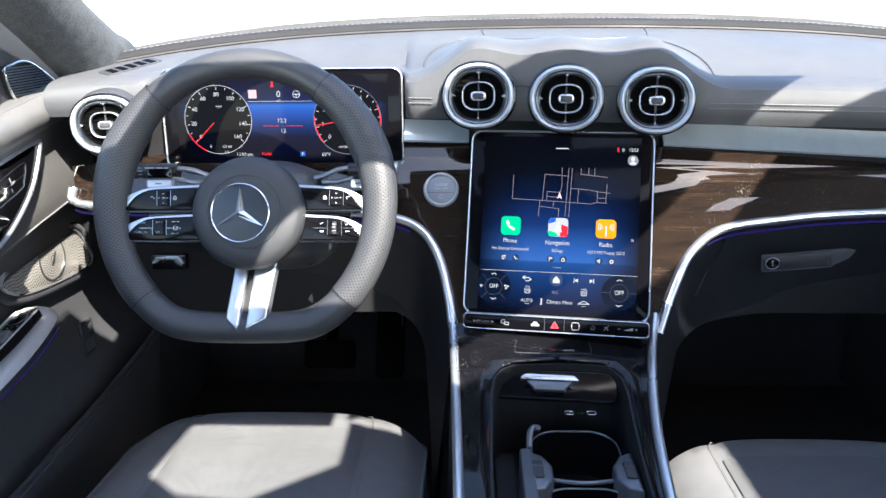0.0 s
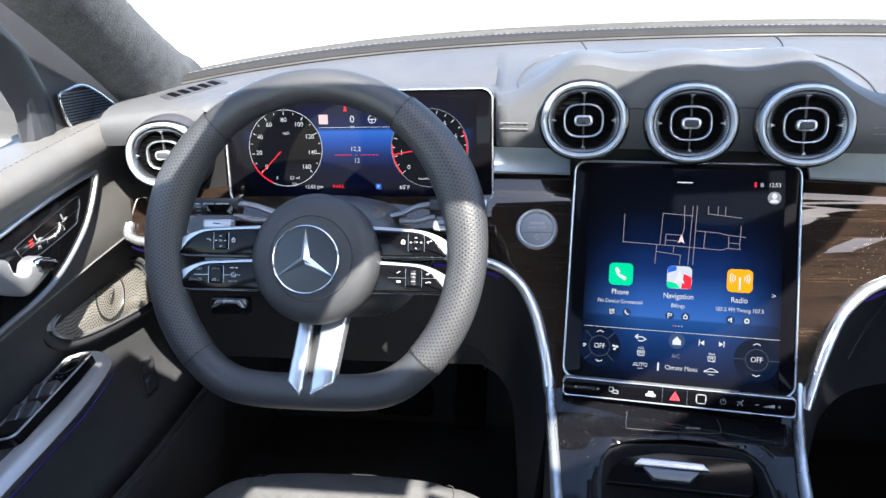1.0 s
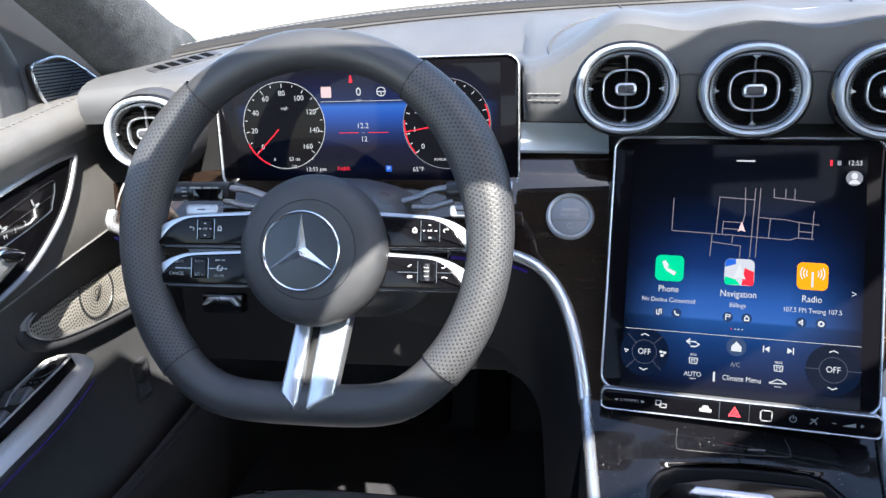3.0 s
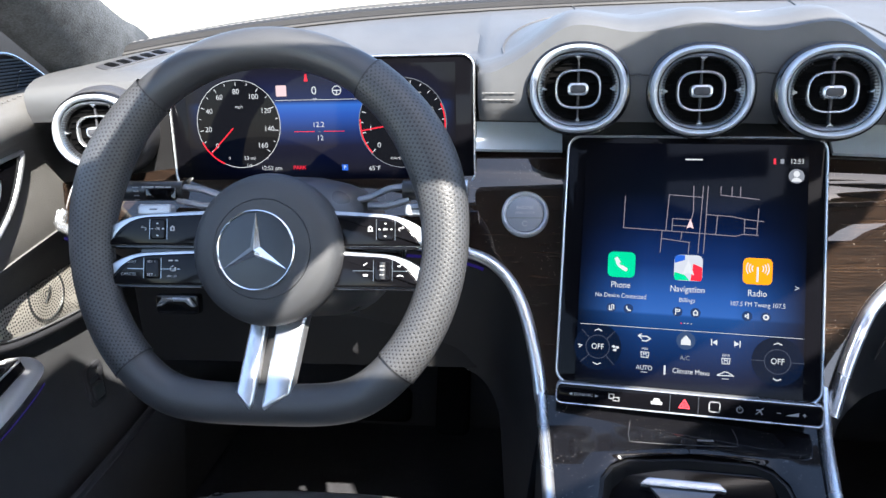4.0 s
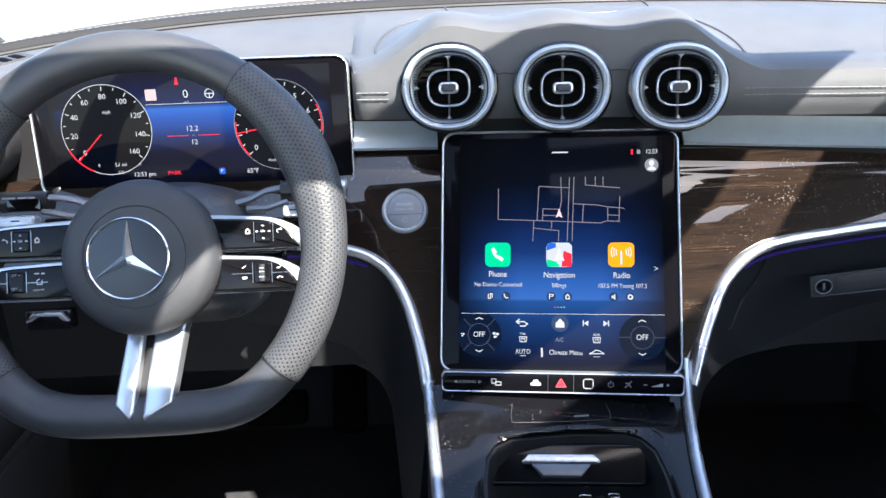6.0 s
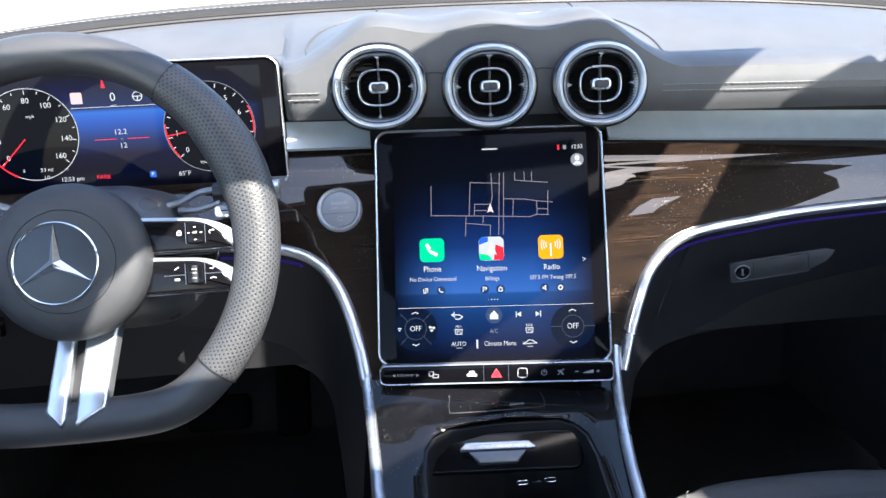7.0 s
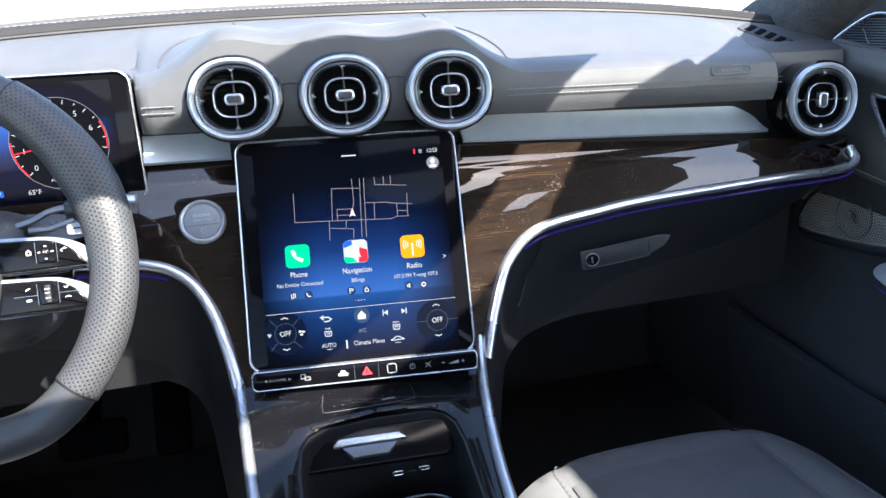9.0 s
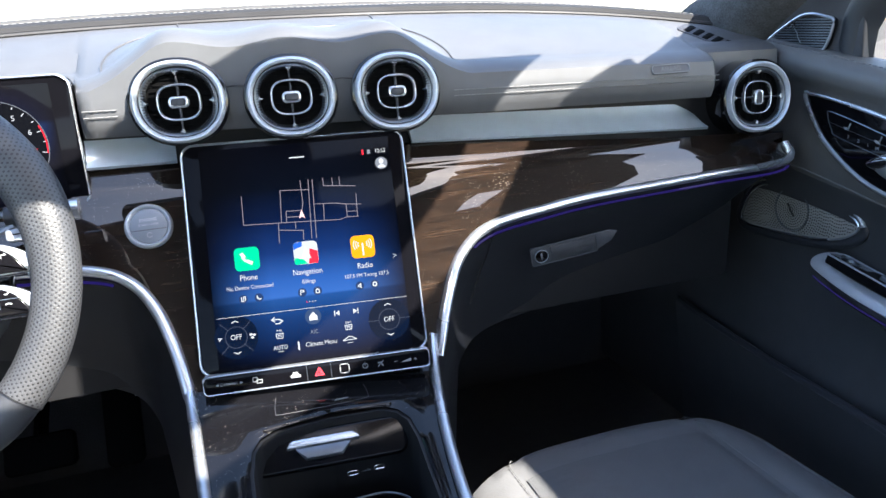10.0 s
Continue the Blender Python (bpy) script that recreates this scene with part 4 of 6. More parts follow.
    for x in (-0.057, -0.0422, -0.0009, 0.014, 0.0555, 0.0703):
        part("shortcut_disc", flat(ring(0.0042, cx=x - o, cy=0.0337, seg=20), m, z - 0.0002), glow("shortcut disc light", (0.03, 0.07, 0.2), 0.6), scr)
    sign("device_sign", [(-0.0585, 0.0355), (-0.0585, 0.0317), (-0.0565, 0.0317), (-0.0565, 0.036), (-0.0548, 0.036), (-0.0548, 0.0325)], 0.0008)
    sign("call_sign", [(-0.0437, 0.0353), (-0.0434, 0.0335), (-0.0420, 0.0323), (-0.0405, 0.0322)], 0.0011)
    sign("flag_sign", [(-0.0024, 0.0315), (-0.0024, 0.036), (0.0010, 0.0355), (0.0006, 0.0340), (-0.0020, 0.0342)], 0.0008)
    sign("house_sign", [(0.0125, 0.0318), (0.0125, 0.0342), (0.014, 0.0358), (0.0155, 0.0342), (0.0155, 0.0318), (0.0125, 0.0318)], 0.0010)
    sign("sound_sign", [(0.0540, 0.0330), (0.0540, 0.0344), (0.0552, 0.0344), (0.0564, 0.0356), (0.0564, 0.0318), (0.0552, 0.0330)], 0.0009)
    sign("gear_sign", [(p[0] + 0.0703, p[1] + 0.0337) for p in arc(0.0018, 0, 360, n=10)], 0.0012)
    for x in (-0.0265, 0.0398):
        sign("demist_sign", [(x - 0.00275, -0.00775), (x + 0.00275, -0.00775), (x + 0.0034, -0.00325), (x - 0.0034, -0.00325), (x - 0.00275, -0.00775)], 0.0007)
        sign("heat_waves", [(x - 0.0015, -0.0068), (x - 0.0010, -0.0055), (x - 0.0015, -0.0042), (x, -0.0050), (x + 0.0015, -0.0042), (x + 0.0010, -0.0055), (x + 0.0015, -0.0068)], 0.0005)
        sign("underline", [(x - 0.0025, -0.0205), (x + 0.0025, -0.0205)], 0.0005)
    sign("car_outline", [(0.0335, -0.0175), (0.036, -0.0165), (0.039, -0.0145), (0.042, -0.015), (0.0462, -0.0175), (0.0335, -0.0180)], 0.0008)
    sign("seat_heat_sign", [(-0.0095, -0.0205), (-0.0095, -0.014)], 0.0016)
    part("home_disc", flat(ring(0.0078, cx=0.007 - o, cy=0.0093), m, z - 0.0001), glow("home disc light", (0.05, 0.09, 0.2), 0.7), scr)
    part("home_sign", flat([(0.003 - o, 0.0055), (0.011 - o, 0.0055), (0.011 - o, 0.0095), (0.007 - o, 0.0138), (0.003 - o, 0.0095)], m, z + 0.0003), W_LIGHT, scr)
    for x, s in ((0.0305, -1), (0.048, 1)):
        bm = flat([(x - o + s * 0.002, 0.0096), (x - o - s * 0.002, 0.0121), (x - o - s * 0.002, 0.0071)], m, z)
        stroke([(x - o + s * 0.0026, 0.0073), (x - o + s * 0.0026, 0.0119)], 0.0009, m, z, bm)
        part("skip_sign", bm, W_LIGHT, scr)
    part("avatar", flat(ring(0.0062, cx=0.091 - o, cy=0.155), m, z - 0.0001), GREY_LIGHT, scr)
    bm = flat(ring(0.0024, 0.0028, 0.091 - o, 0.1568), m, z + 0.0002)
    bm.faces.new([bm.verts.new(m @ Vector((*p, z + 0.0002))) for p in arc(0.0042, 10, 170, 0.091 - o, 0.1495, 8)])
    part("avatar_mark", bm, W_LIGHT, scr)
    for k in range(4):
        part("page_dot", flat(ring(0.0006, cx=0.0025 + 0.0028 * k - o, cy=0.024, seg=8), m, z), RED_LIGHT if k == 0 else PALE_LIGHT, scr)
    part("status_mark", flat(rect_uv(0.0735 - o, 0.1675, 0.0018, 0.005), m, z), RED_LIGHT, scr)
    part("status_mark", flat(rect_uv(0.0795 - o, 0.1675, 0.003, 0.004), m, z), GREY_LIGHT, scr)

    # key bar under the screen
    k = thing("key_bar", "gloss black touch key bar with chrome outline below the screen", "control bar")
    mb = m @ Matrix.Translation((0.0008, -0.0442, 0.006)) @ pose(0, 0, 0, 9, 0, 0)
    part("bar", plate(rrect(0.214, 0.0165, 0.004), 0.016, mb, 0.001, z=0.0), SCREEN_BLACK, k)
    part("outline", band(rrect(0.2165, 0.019, 0.005), rrect(0.2135, 0.016, 0.004), 0.012, mb, z=0.0, rise=0.001), CHROME, k, "chrome outline")

    def bt(x, y=0.0):
        return mb @ Matrix.Translation((x - 0.0073, y, 0.0004))
    writing("DYNAMIC", 0.0036, bt(-0.0768), LEGEND, k)
    q = 0.0073
    side_box, lens_box, ring_box = rect_uv(-0.053 - q, 0.001, 0.004, 0.004), rect_uv(-0.049 - q, -0.0012, 0.005, 0.003), rrect(0.0085, 0.0085, 0.002, 0.0314 - q, 0)
    for tri in (((-0.0895, 0), (-0.0865, 0.0014), (-0.0865, -0.0014)), ((-0.064, 0), (-0.067, 0.0014), (-0.067, -0.0014)), ((0.086, -0.0016), (0.0965, -0.0016), (0.0965, 0.0016))):
        part("key_sign", flat([(x - q, y) for x, y in tri], mb, 0.0004), LEGEND, k)
    for path, w in ((side_box + [(-0.055 - q, -0.001)], 0.0008), (lens_box + [(-0.0515 - q, -0.0027)], 0.0007), (ring_box + [ring_box[0]], 0.0009), (arc(0.0024, 120, 420, 0.0513 - q, -0.0003, 14), 0.0006),
                    ([(0.0513 - q, 0), (0.0513 - q, 0.003)], 0.0006), ([(0.064 - q, -0.0025), (0.0692 - q, 0.0028)], 0.0007), ([(0.0645 - q, 0.001), (0.0665 - q, 0.001), (0.0685 - q, -0.0022)], 0.001),
                    ([(0.080 - q, 0), (0.0825 - q, 0)], 0.0006), ([(0.0995 - q, 0), (0.102 - q, 0)], 0.0006), ([(0.10075 - q, -0.0012), (0.10075 - q, 0.0012)], 0.0006)):
        part("key_sign", stroke(path, w, mb, 0.0004), LEGEND, k)
    c = -0.0153 - 0.0073
    part("car_sign", flat([(c - 0.0045, -0.0025), (c + 0.0045, -0.0025), (c + 0.005, 0), (c + 0.003, 0.0005), (c + 0.002, 0.003), (c - 0.002, 0.003), (c - 0.003, 0.0005), (c - 0.005, 0)], mb, 0.0004), LEGEND, k)
    c = 0.0073 - 0.0073
    bm = stroke([(c - 0.0042, -0.0032), (c + 0.0042, -0.0032), (c, 0.004), (c - 0.0042, -0.0032)], 0.0009, mb, 0.0004)
    stroke([(c - 0.0018, -0.0018), (c + 0.0018, -0.0018), (c, 0.001), (c - 0.0018, -0.0018)], 0.0006, mb, 0.0004, bm)
    part("hazard_sign", bm, material("red legend", (0.7, 0.04, 0.06), 0.5), k)
    for x in (-0.0044, 0.0185):
        part("key_joint", stroke([(x - 0.0073, -0.008), (x - 0.0073, 0.008)], 0.0006, mb, 0.0003), BRUSHED, k)


touch_screen()


def start_button():
    b = thing("start_button", "round silver engine start button on dark panel", "button")
    m = DECOR @ Matrix.Translation((-0.150, 0.004, 0))
    part("collar", band(ring(0.0225), ring(0.0178), 0.012, m, z=0.002, rise=0.003), BUTTON_RING, b, "satin silver collar")
    part("cap", plate(ring(0.0178), 0.01, m, 0.001, z=0.003), CAP, b)
    part("cap_joint", stroke([(-0.016, -0.004), (0.016, -0.004)], 0.0006, m, 0.0032), BLACK, b)
    writing("ENGINE", 0.0046, m @ Matrix.Translation((0, 0.006, 0.0033)), BUTTON_LEGEND, b)
    writing("START / STOP", 0.0030, m @ Matrix.Translation((0, 0.001, 0.0033)), BUTTON_LEGEND, b)
    part("eco_sign", stroke(arc(0.0024, 30, 330, 0, -0.0095, 14), 0.0005, m, 0.0033), BUTTON_LEGEND, b)


start_button()

# ---- steering wheel ----
WHEEL = basis((-0.362, 0.880, 0.690), 20, 0)


def rim_path(a):
    """Rim centre line: a circle softly flattened at the bottom."""
    x, y = 0.1500 * math.cos(a), 0.012 + 0.1560 * math.sin(a)
    low, soft = -0.1255, 0.0075
    y = low + soft * math.log(1 + math.exp(min(60, (y - low) / soft)))
    return Vector((x, y, 0))


def rim_piece(bm, a0, a1, fat, n=40, seg=18):
    uvl = bm.loops.layers.uv.verify()
    rows = []
    for i in range(n + 1):
        a = a0 + (a1 - a0) * i / n
        p, t = rim_path(a), (rim_path(a + 0.01) - rim_path(a - 0.01)).normalized()
        out = Vector((t.y, -t.x, 0))
        f = fat(i / n)
        rows.append([bm.verts.new(WHEEL @ (p + out * f * 0.0172 * math.cos(2 * math.pi * k / seg) + Vector((0, 0, 1)) * f * 0.0148 * math.sin(2 * math.pi * k / seg))) for k in range(seg)])
    for i in range(n):
        for k in range(seg):
            face = bm.faces.new((rows[i][k], rows[i + 1][k], rows[i + 1][(k + 1) % seg], rows[i][(k + 1) % seg]))
            for lp, (ii, kk) in zip(face.loops, ((i, k), (i + 1, k), (i + 1, k + 1), (i, k + 1))):
                lp[uvl].uv = ((a0 + (a1 - a0) * ii / n) * 0.155, kk / seg * 0.1)
    return bm


def steering_wheel():
    w = thing("steering_wheel", "flat-bottomed black leather steering wheel with perforated grips", "steering wheel")
    m = WHEEL
    tau = math.pi / 180
    s_tr, s_tl, s_bl, s_br = 55 * tau, 131 * tau, 223 * tau, 318 * tau
    part("rim_top", rim_piece(bmesh.new(), s_tr, s_tl, lambda t: 0.98), RIM_LEATHER, w, "smooth black leather upper rim")
    part("rim_bottom", rim_piece(bmesh.new(), s_bl, s_br, lambda t: 1.0 + 0.0 * t), RIM_LEATHER, w, "smooth black leather lower rim")

    def grip(t):
        return 1.06 + 0.18 * math.exp(-((t - 0.32) / 0.2) ** 2)
    part("grip", rim_piece(bmesh.new(), s_tl, s_bl, grip), PERF_RIM, w, "perforated leather grip")
    part("grip", rim_piece(bmesh.new(), s_br - 2 * math.pi, s_tr, lambda t: grip(1 - t)), PERF_RIM, w, "perforated leather grip")
    for a in (s_tr, s_tl, s_bl, s_br):
        bm = rim_piece(bmesh.new(), a - 0.004, a + 0.004, lambda t: 1.085, n=2)
        part("seam", bm, BLACK, w)
    # hub
    prof = [(0.045, -0.035), (0.058, -0.020), (0.0618, -0.004), (0.0622, 0.005), (0.0598, 0.0135), (0.0535, 0.0185), (0.045, 0.0205), (0.040, 0.0212), (0.0396, 0.0206), (0.0392, 0.0212), (0.036, 0.0215), (0.032, 0.0215)]
    bm = stack(bmesh.new(), [[(p[0], p[1], z) for p in ring(r, cx=0.0065, cy=0.001, seg=64)] for r, z in prof], m)
    hub = part("hub", bm, GRAINED, w, "grained black airbag cover")
    e = m @ Matrix.Translation((0.002, 0.0, 0.0))
    part("emblem_disc", plate(ring(0.0315, seg=48), 0.003, e, 0.0008, z=0.0225), material("dark blue-grey disc", (0.02, 0.026, 0.034), 0.35), hub)
    part("emblem_ring", band(ring(0.0325), ring(0.0300), 0.003, e, z=0.0225, rise=0.0014), BRIGHT, hub, "bright chrome ring")
    bm = bmesh.new()
    for k in range(3):
        a = radians(90 + 120 * k)
        tip = Vector((0.0302 * math.cos(a), 0.0302 * math.sin(a), 0.0232))
        l = Vector((0.0048 * math.cos(a + math.pi / 3), 0.0048 * math.sin(a + math.pi / 3), 0.0232))
        r = Vector((0.0048 * math.cos(a - math.pi / 3), 0.0048 * math.sin(a - math.pi / 3), 0.0232))
        top, bot = Vector((0, 0, 0.0275)), Vector((0, 0, 0.0215))
        q = [bm.verts.new(e @ v) for v in (tip, l, top, r, bot)]
        for f in ((0, 1, 2), (0, 2, 3), (0, 4, 1), (0, 3, 4)):
            bm.faces.new([q[i] for i in f])
    part("emblem", bm, BRIGHT, hub, "bright chrome three-armed emblem", smooth=False)
    # side spokes: two blades of keys each side
    for s in (-1, 1):
        for y0, y1, yt in ((0.004, 0.027, 0.030), (-0.029, -0.003, -0.002)):
            x0, x1 = (0.050, 0.136) if s < 0 else (0.055, 0.1335)
            rise = yt - y0
            outer = smooth_loop([(x1 + 0.0062, y0 - 0.0005), (x1 + 0.0035, y0 + 0.36 * rise), (x1 - 0.008, y0 + 0.72 * rise), (x1 - 0.026, y0 + 0.97 * rise), (x1 - 0.05, yt + 0.0012), (x0, yt + 0.0030)], 4, False)
            inner = smooth_loop([(x1 - 0.003, y0 + 0.0004), (x1 - 0.008, y0 + 0.34 * rise), (x1 - 0.0165, y0 + 0.66 * rise), (x1 - 0.030, y0 + 0.88 * rise), (x1 - 0.052, yt - 0.0016), (x0, yt - 0.0002)], 4, False)

            def face(curve, low):
                pts = [(s * p[0], p[1]) for p in curve] + [(s * x0, low)]
                return pts if s > 0 else pts[::-1]
            sp = part("spoke", plate(face(inner, y0 + 0.0004), 0.014, m, 0.0016, z=0.004), KEY_GLOSS, w, "gloss black key blade")
            part("edge", plate(face(outer, y0 - 0.0005), 0.005, m, 0.0016, z=0.0022), BLADE_EDGE, sp, "satin silver blade edge")
            part("lower_edge", plate(rrect(x1 - x0 - 0.008, 0.0022, 0.0008, s * (x0 + x1 - 0.004) / 2, y0 - 0.0012), 0.010, m, 0.0006, z=0.0015), GLOSS, sp)
            yc = (y0 + yt) / 2 + 0.001
            kx = (0.089 if y0 > 0 else 0.0935) if s < 0 else (0.1025 if y0 > 0 else 0.1005)
            rocker = part("rocker", plate(rrect(0.0135, 0.0165, 0.0025, s * kx, yc - 0.0008), 0.004, m, 0.0012, z=0.0056), KEY_GLOSS, sp, "raised gloss rocker key")
            for g in (-1, 1):
                part("key_joint", stroke([(s * (kx + g * 0.0076), yc - 0.0085), (s * (kx + g * 0.0076), yc + 0.0075)], 0.0005, m, 0.0046), BRUSHED, sp)
            if y0 < 0:
                for g, e in ((-1, 0.016), (1, 0.014)):
                    part("key_joint", stroke([(s * (kx + g * 0.008), yc - 0.001), (s * (kx + g * (0.008 + e)), yc - 0.001)], 0.0005, m, 0.0046), BRUSHED, sp)

            def mark(name, pts, wd=0.0006, lift=0.0048):
                part(name, stroke([(s * p[0], yc + p[1]) for p in pts], wd, m, lift), BUTTON_LEGEND, sp)
            if y0 > 0:
                mark("back_sign", [(kx + 0.0148, 0.0008), (kx + 0.0136, 0.0020), (kx + 0.0148, 0.0008), (kx + 0.0115, 0.0008), (kx + 0.0105, -0.0004), (kx + 0.0115, -0.0014)])
                hx = kx - 0.0125
                mark("home_sign", [(hx - 0.0014, -0.0016), (hx - 0.0014, 0.0006), (hx, 0.0020), (hx + 0.0014, 0.0006), (hx + 0.0014, -0.0016), (hx - 0.0014, -0.0016)], 0.0010)
                for px, py in ((0.0, 0.0045), (0.0, -0.0055), (0.0048, 0.0), (-0.0048, 0.0)):
                    mark("arrow_sign", [(kx + px - 0.0005, py - 0.0004), (kx + px + 0.0005, py - 0.0004)], 0.0009, 0.0060)
                writing("OK", 0.0028, m @ Matrix.Translation((s * kx, yc - 0.0004, 0.0060)), BUTTON_LEGEND, sp)
            elif s > 0:
                mark("star_sign", [(kx - 0.0150, -0.0045), (kx - 0.0130, -0.0045)], 0.0018)
                mark("mute_sign", [(kx - 0.0155, 0.0035), (kx - 0.0130, 0.0050)], 0.0008)
                mark("call_sign", [(kx + 0.0120, 0.0030), (kx + 0.0135, 0.0026), (kx + 0.0150, 0.0044)], 0.0008)
                mark("end_sign", [(kx + 0.0120, -0.0050), (kx + 0.0140, -0.0042), (kx + 0.0160, -0.0050)], 0.0008)
                part("roller", tube([m @ Vector((s * kx, yc - 0.0075, 0.0045)), m @ Vector((s * kx, yc + 0.0060, 0.0045))], 0.0026, seg=12), STALK_BLACK, rocker, "black thumb roller")
                for g in (-0.004, 0.0, 0.003):
                    mark("roller_rib", [(kx - 0.0018, g), (kx + 0.0018, g)], 0.0005, 0.0074)
            if s < 0 and y0 < 0:
                writing("CANCEL", 0.0036, m @ Matrix.Translation((-0.1135, -0.0200, 0.0060)), LEGEND, sp)
                writing("SET \u2013", 0.0034, m @ Matrix.Translation((-0.0935, -0.0205, 0.0060)), LEGEND, sp)
                writing("RESET", 0.0030, m @ Matrix.Translation((-0.111, -0.0100, 0.0060)), GREY_LEGEND, sp)
                writing("SET +", 0.0030, m @ Matrix.Translation((-0.0935, -0.0095, 0.0060)), GREY_LEGEND, sp)
                writing("ON/OFF", 0.0025, m @ Matrix.Translation((-0.0755, -0.0215, 0.0060)), LEGEND, sp)
                mark("limiter_sign", [(0.0735, 0.0005), (0.0735, -0.0025), (0.0775, -0.0025), (0.0775, 0.0005), (0.0755, 0.0016)], 0.0007)
                mark("distance_sign", [(0.0790, 0.0060), (0.0760, 0.0060)], 0.0009), mark("distance_sign", [(0.0735, 0.0060), (0.0715, 0.0060)], 0.0009)
        part("spoke_bridge", plate(rrect(0.06, 0.022, 0.004, s * 0.085, 0.0), 0.01, m, 0.002, z=-0.012), GLOSS, w)
        pad = part("paddle", plate(rrect(0.030 if s < 0 else 0.018, 0.010, 0.003, s * (0.1005 if s < 0 else 0.1245), 0.0345), 0.010, m, 0.002, z=-0.008), PADDLE, w, "silver shift paddle")
        part("paddle_sign", stroke([(s * (0.1005 if s < 0 else 0.1245) - 0.003, 0.0350), (s * (0.1005 if s < 0 else 0.1245) + 0.003, 0.0350)], 0.001, m, -0.0076), KEY_GLOSS, pad)
    # twin lower spoke, sloping back to the hub
    slope = m @ Matrix.Translation((0, -0.1225, 0.0175)) @ pose(0, 0, 0, -22, 0, 0)
    for loop in ([(-0.0165, 0.010), (-0.0035, -0.003), (-0.0002, 0.003), (0.0005, 0.086), (-0.0125, 0.086)], [(0.0065, 0.003), (0.0085, -0.003), (0.0285, 0.010), (0.0345, 0.086), (0.0095, 0.086)]):
        part("lower_spoke", plate(loop, 0.012, slope, 0.0028, z=0.0), CHROME, w, "bright silver lower spoke blade")
    part("lower_web", plate([(-0.010, 0.003), (0.022, 0.003), (0.030, 0.08), (-0.010, 0.08)], 0.010, slope, 0.002, z=-0.007), BLACK, w)
    for cx in (-0.004, 0.007):
        part("cover_mark", stroke(arc(0.0022, 200, 340 if cx > 0 else 270, cx + 0.002, -0.048, 8), 0.0006, m, 0.0203), SOFT, hub)
    # column and stalks
    c = thing("steering_column", "black steering column with light and gear stalks", "steering column")
    part("shroud", stack(bmesh.new(), [[(p[0], p[1], z) for p in ring(r, r * 0.85, 0.004, 0.006, 32, 2.6)] for r, z in ((0.046, -0.03), (0.064, -0.05), (0.076, -0.075), (0.080, -0.14))], m), SHROUD, c)
    for s, x0, x1, xe in ((-1, -0.424, -0.470, -0.527), (1, -0.290, -0.252, -0.200)):
        y = 0.962
        fork = smooth_loop([(x0 - s * 0.03, y, 0.708), (x0, y, 0.714), ((x0 + x1) / 2, y, 0.722), (x1, y, 0.7245)], 4, False)
        stalk = part("stalk", tube(fork, 0.0050, seg=12, flat=0.6), STALK_SILVER, c, "silver stalk arm")
        part("stalk_brace", tube([(x0, y - 0.004, 0.707), ((x0 + x1) / 2, y - 0.006, 0.708), (x1, y - 0.006, 0.7135)], 0.0034, seg=8), STALK_SILVER, stalk)
        part("stalk_barrel", tube([(x1 - s * 0.006, y, 0.721), ((x1 + xe) / 2, y, 0.721), (xe - s * 0.018, y, 0.721)], 0.0092, seg=18), STALK_BLACK, stalk)
        part("stalk_ring", tube([(xe - s * 0.022, y, 0.721), (xe - s * 0.018, y, 0.721)], 0.0096, seg=18), STALK_BLACK, stalk)
        part("stalk_cap", tube([(xe - s * 0.018, y, 0.721), (xe - s * 0.004, y, 0.721), (xe, y, 0.721)], 0.0094, seg=18), STALK_BLACK if s < 0 else CHROME, stalk)
        if s < 0:
            face = basis((-0.485, y - 0.0096, 0.7215), 12, 0)
            for k, (u, wd) in enumerate(((-0.010, 0.010), (0.002, 0.007), (0.010, 0.004))):
                part("stalk_mark", stroke([(u - wd / 2, 0.0052), (u + wd / 2, 0.0052)], 0.0016, face, 0.0012), BUTTON_LEGEND, stalk)
            part("stalk_panel", plate(rrect(0.030, 0.011, 0.002, 0.002, -0.001), 0.003, face, 0.0008, z=0.0012), GLOSS, stalk)
            for k in range(4):
                part("stalk_mark", stroke([(-0.0022, 0.006 - 0.004 * k), (0.0022, 0.006 - 0.004 * k)], 0.0009, basis((xe + 0.020, y - 0.0096, 0.721), 0, 0), 0.0004), BUTTON_LEGEND, stalk)
    b = thing("parking_brake_switch", "gloss black parking brake switch with silver grip under the dash", "switch")
    mb = basis((-0.503, 0.985, 0.596), 10, 0)
    part("plate", plate(rrect(0.046, 0.020, 0.003), 0.010, mb, 0.002), GLOSS, b)
    part("grip", plate([(-0.021, -0.001), (-0.015, -0.001), (-0.008, 0.004), (0.010, 0.004), (0.016, -0.001), (0.021, -0.001), (0.014, 0.008), (-0.014, 0.008)], 0.006, mb, 0.001, z=0.004), CHROME, b, "silver grip")
    # both pedals coloured near-black, as if lost in footwell shade
    p = thing("accelerator_pedal", "black accelerator pedal in the dark footwell", "pedal")
    part("pad", plate(rrect(0.05, 0.17, 0.012), 0.012, basis((-0.255, 1.285, 0.36), 35, 0), 0.004), SHADE_BLACK, p)
    part("arm", tube([(-0.255, 1.30, 0.37), (-0.255, 1.42, 0.40), (-0.255, 1.57, 0.45)], 0.01, seg=8), SHADE_BLACK, p)
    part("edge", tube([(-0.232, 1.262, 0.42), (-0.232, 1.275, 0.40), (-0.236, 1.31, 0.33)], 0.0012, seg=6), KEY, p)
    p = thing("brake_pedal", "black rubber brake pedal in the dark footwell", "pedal")
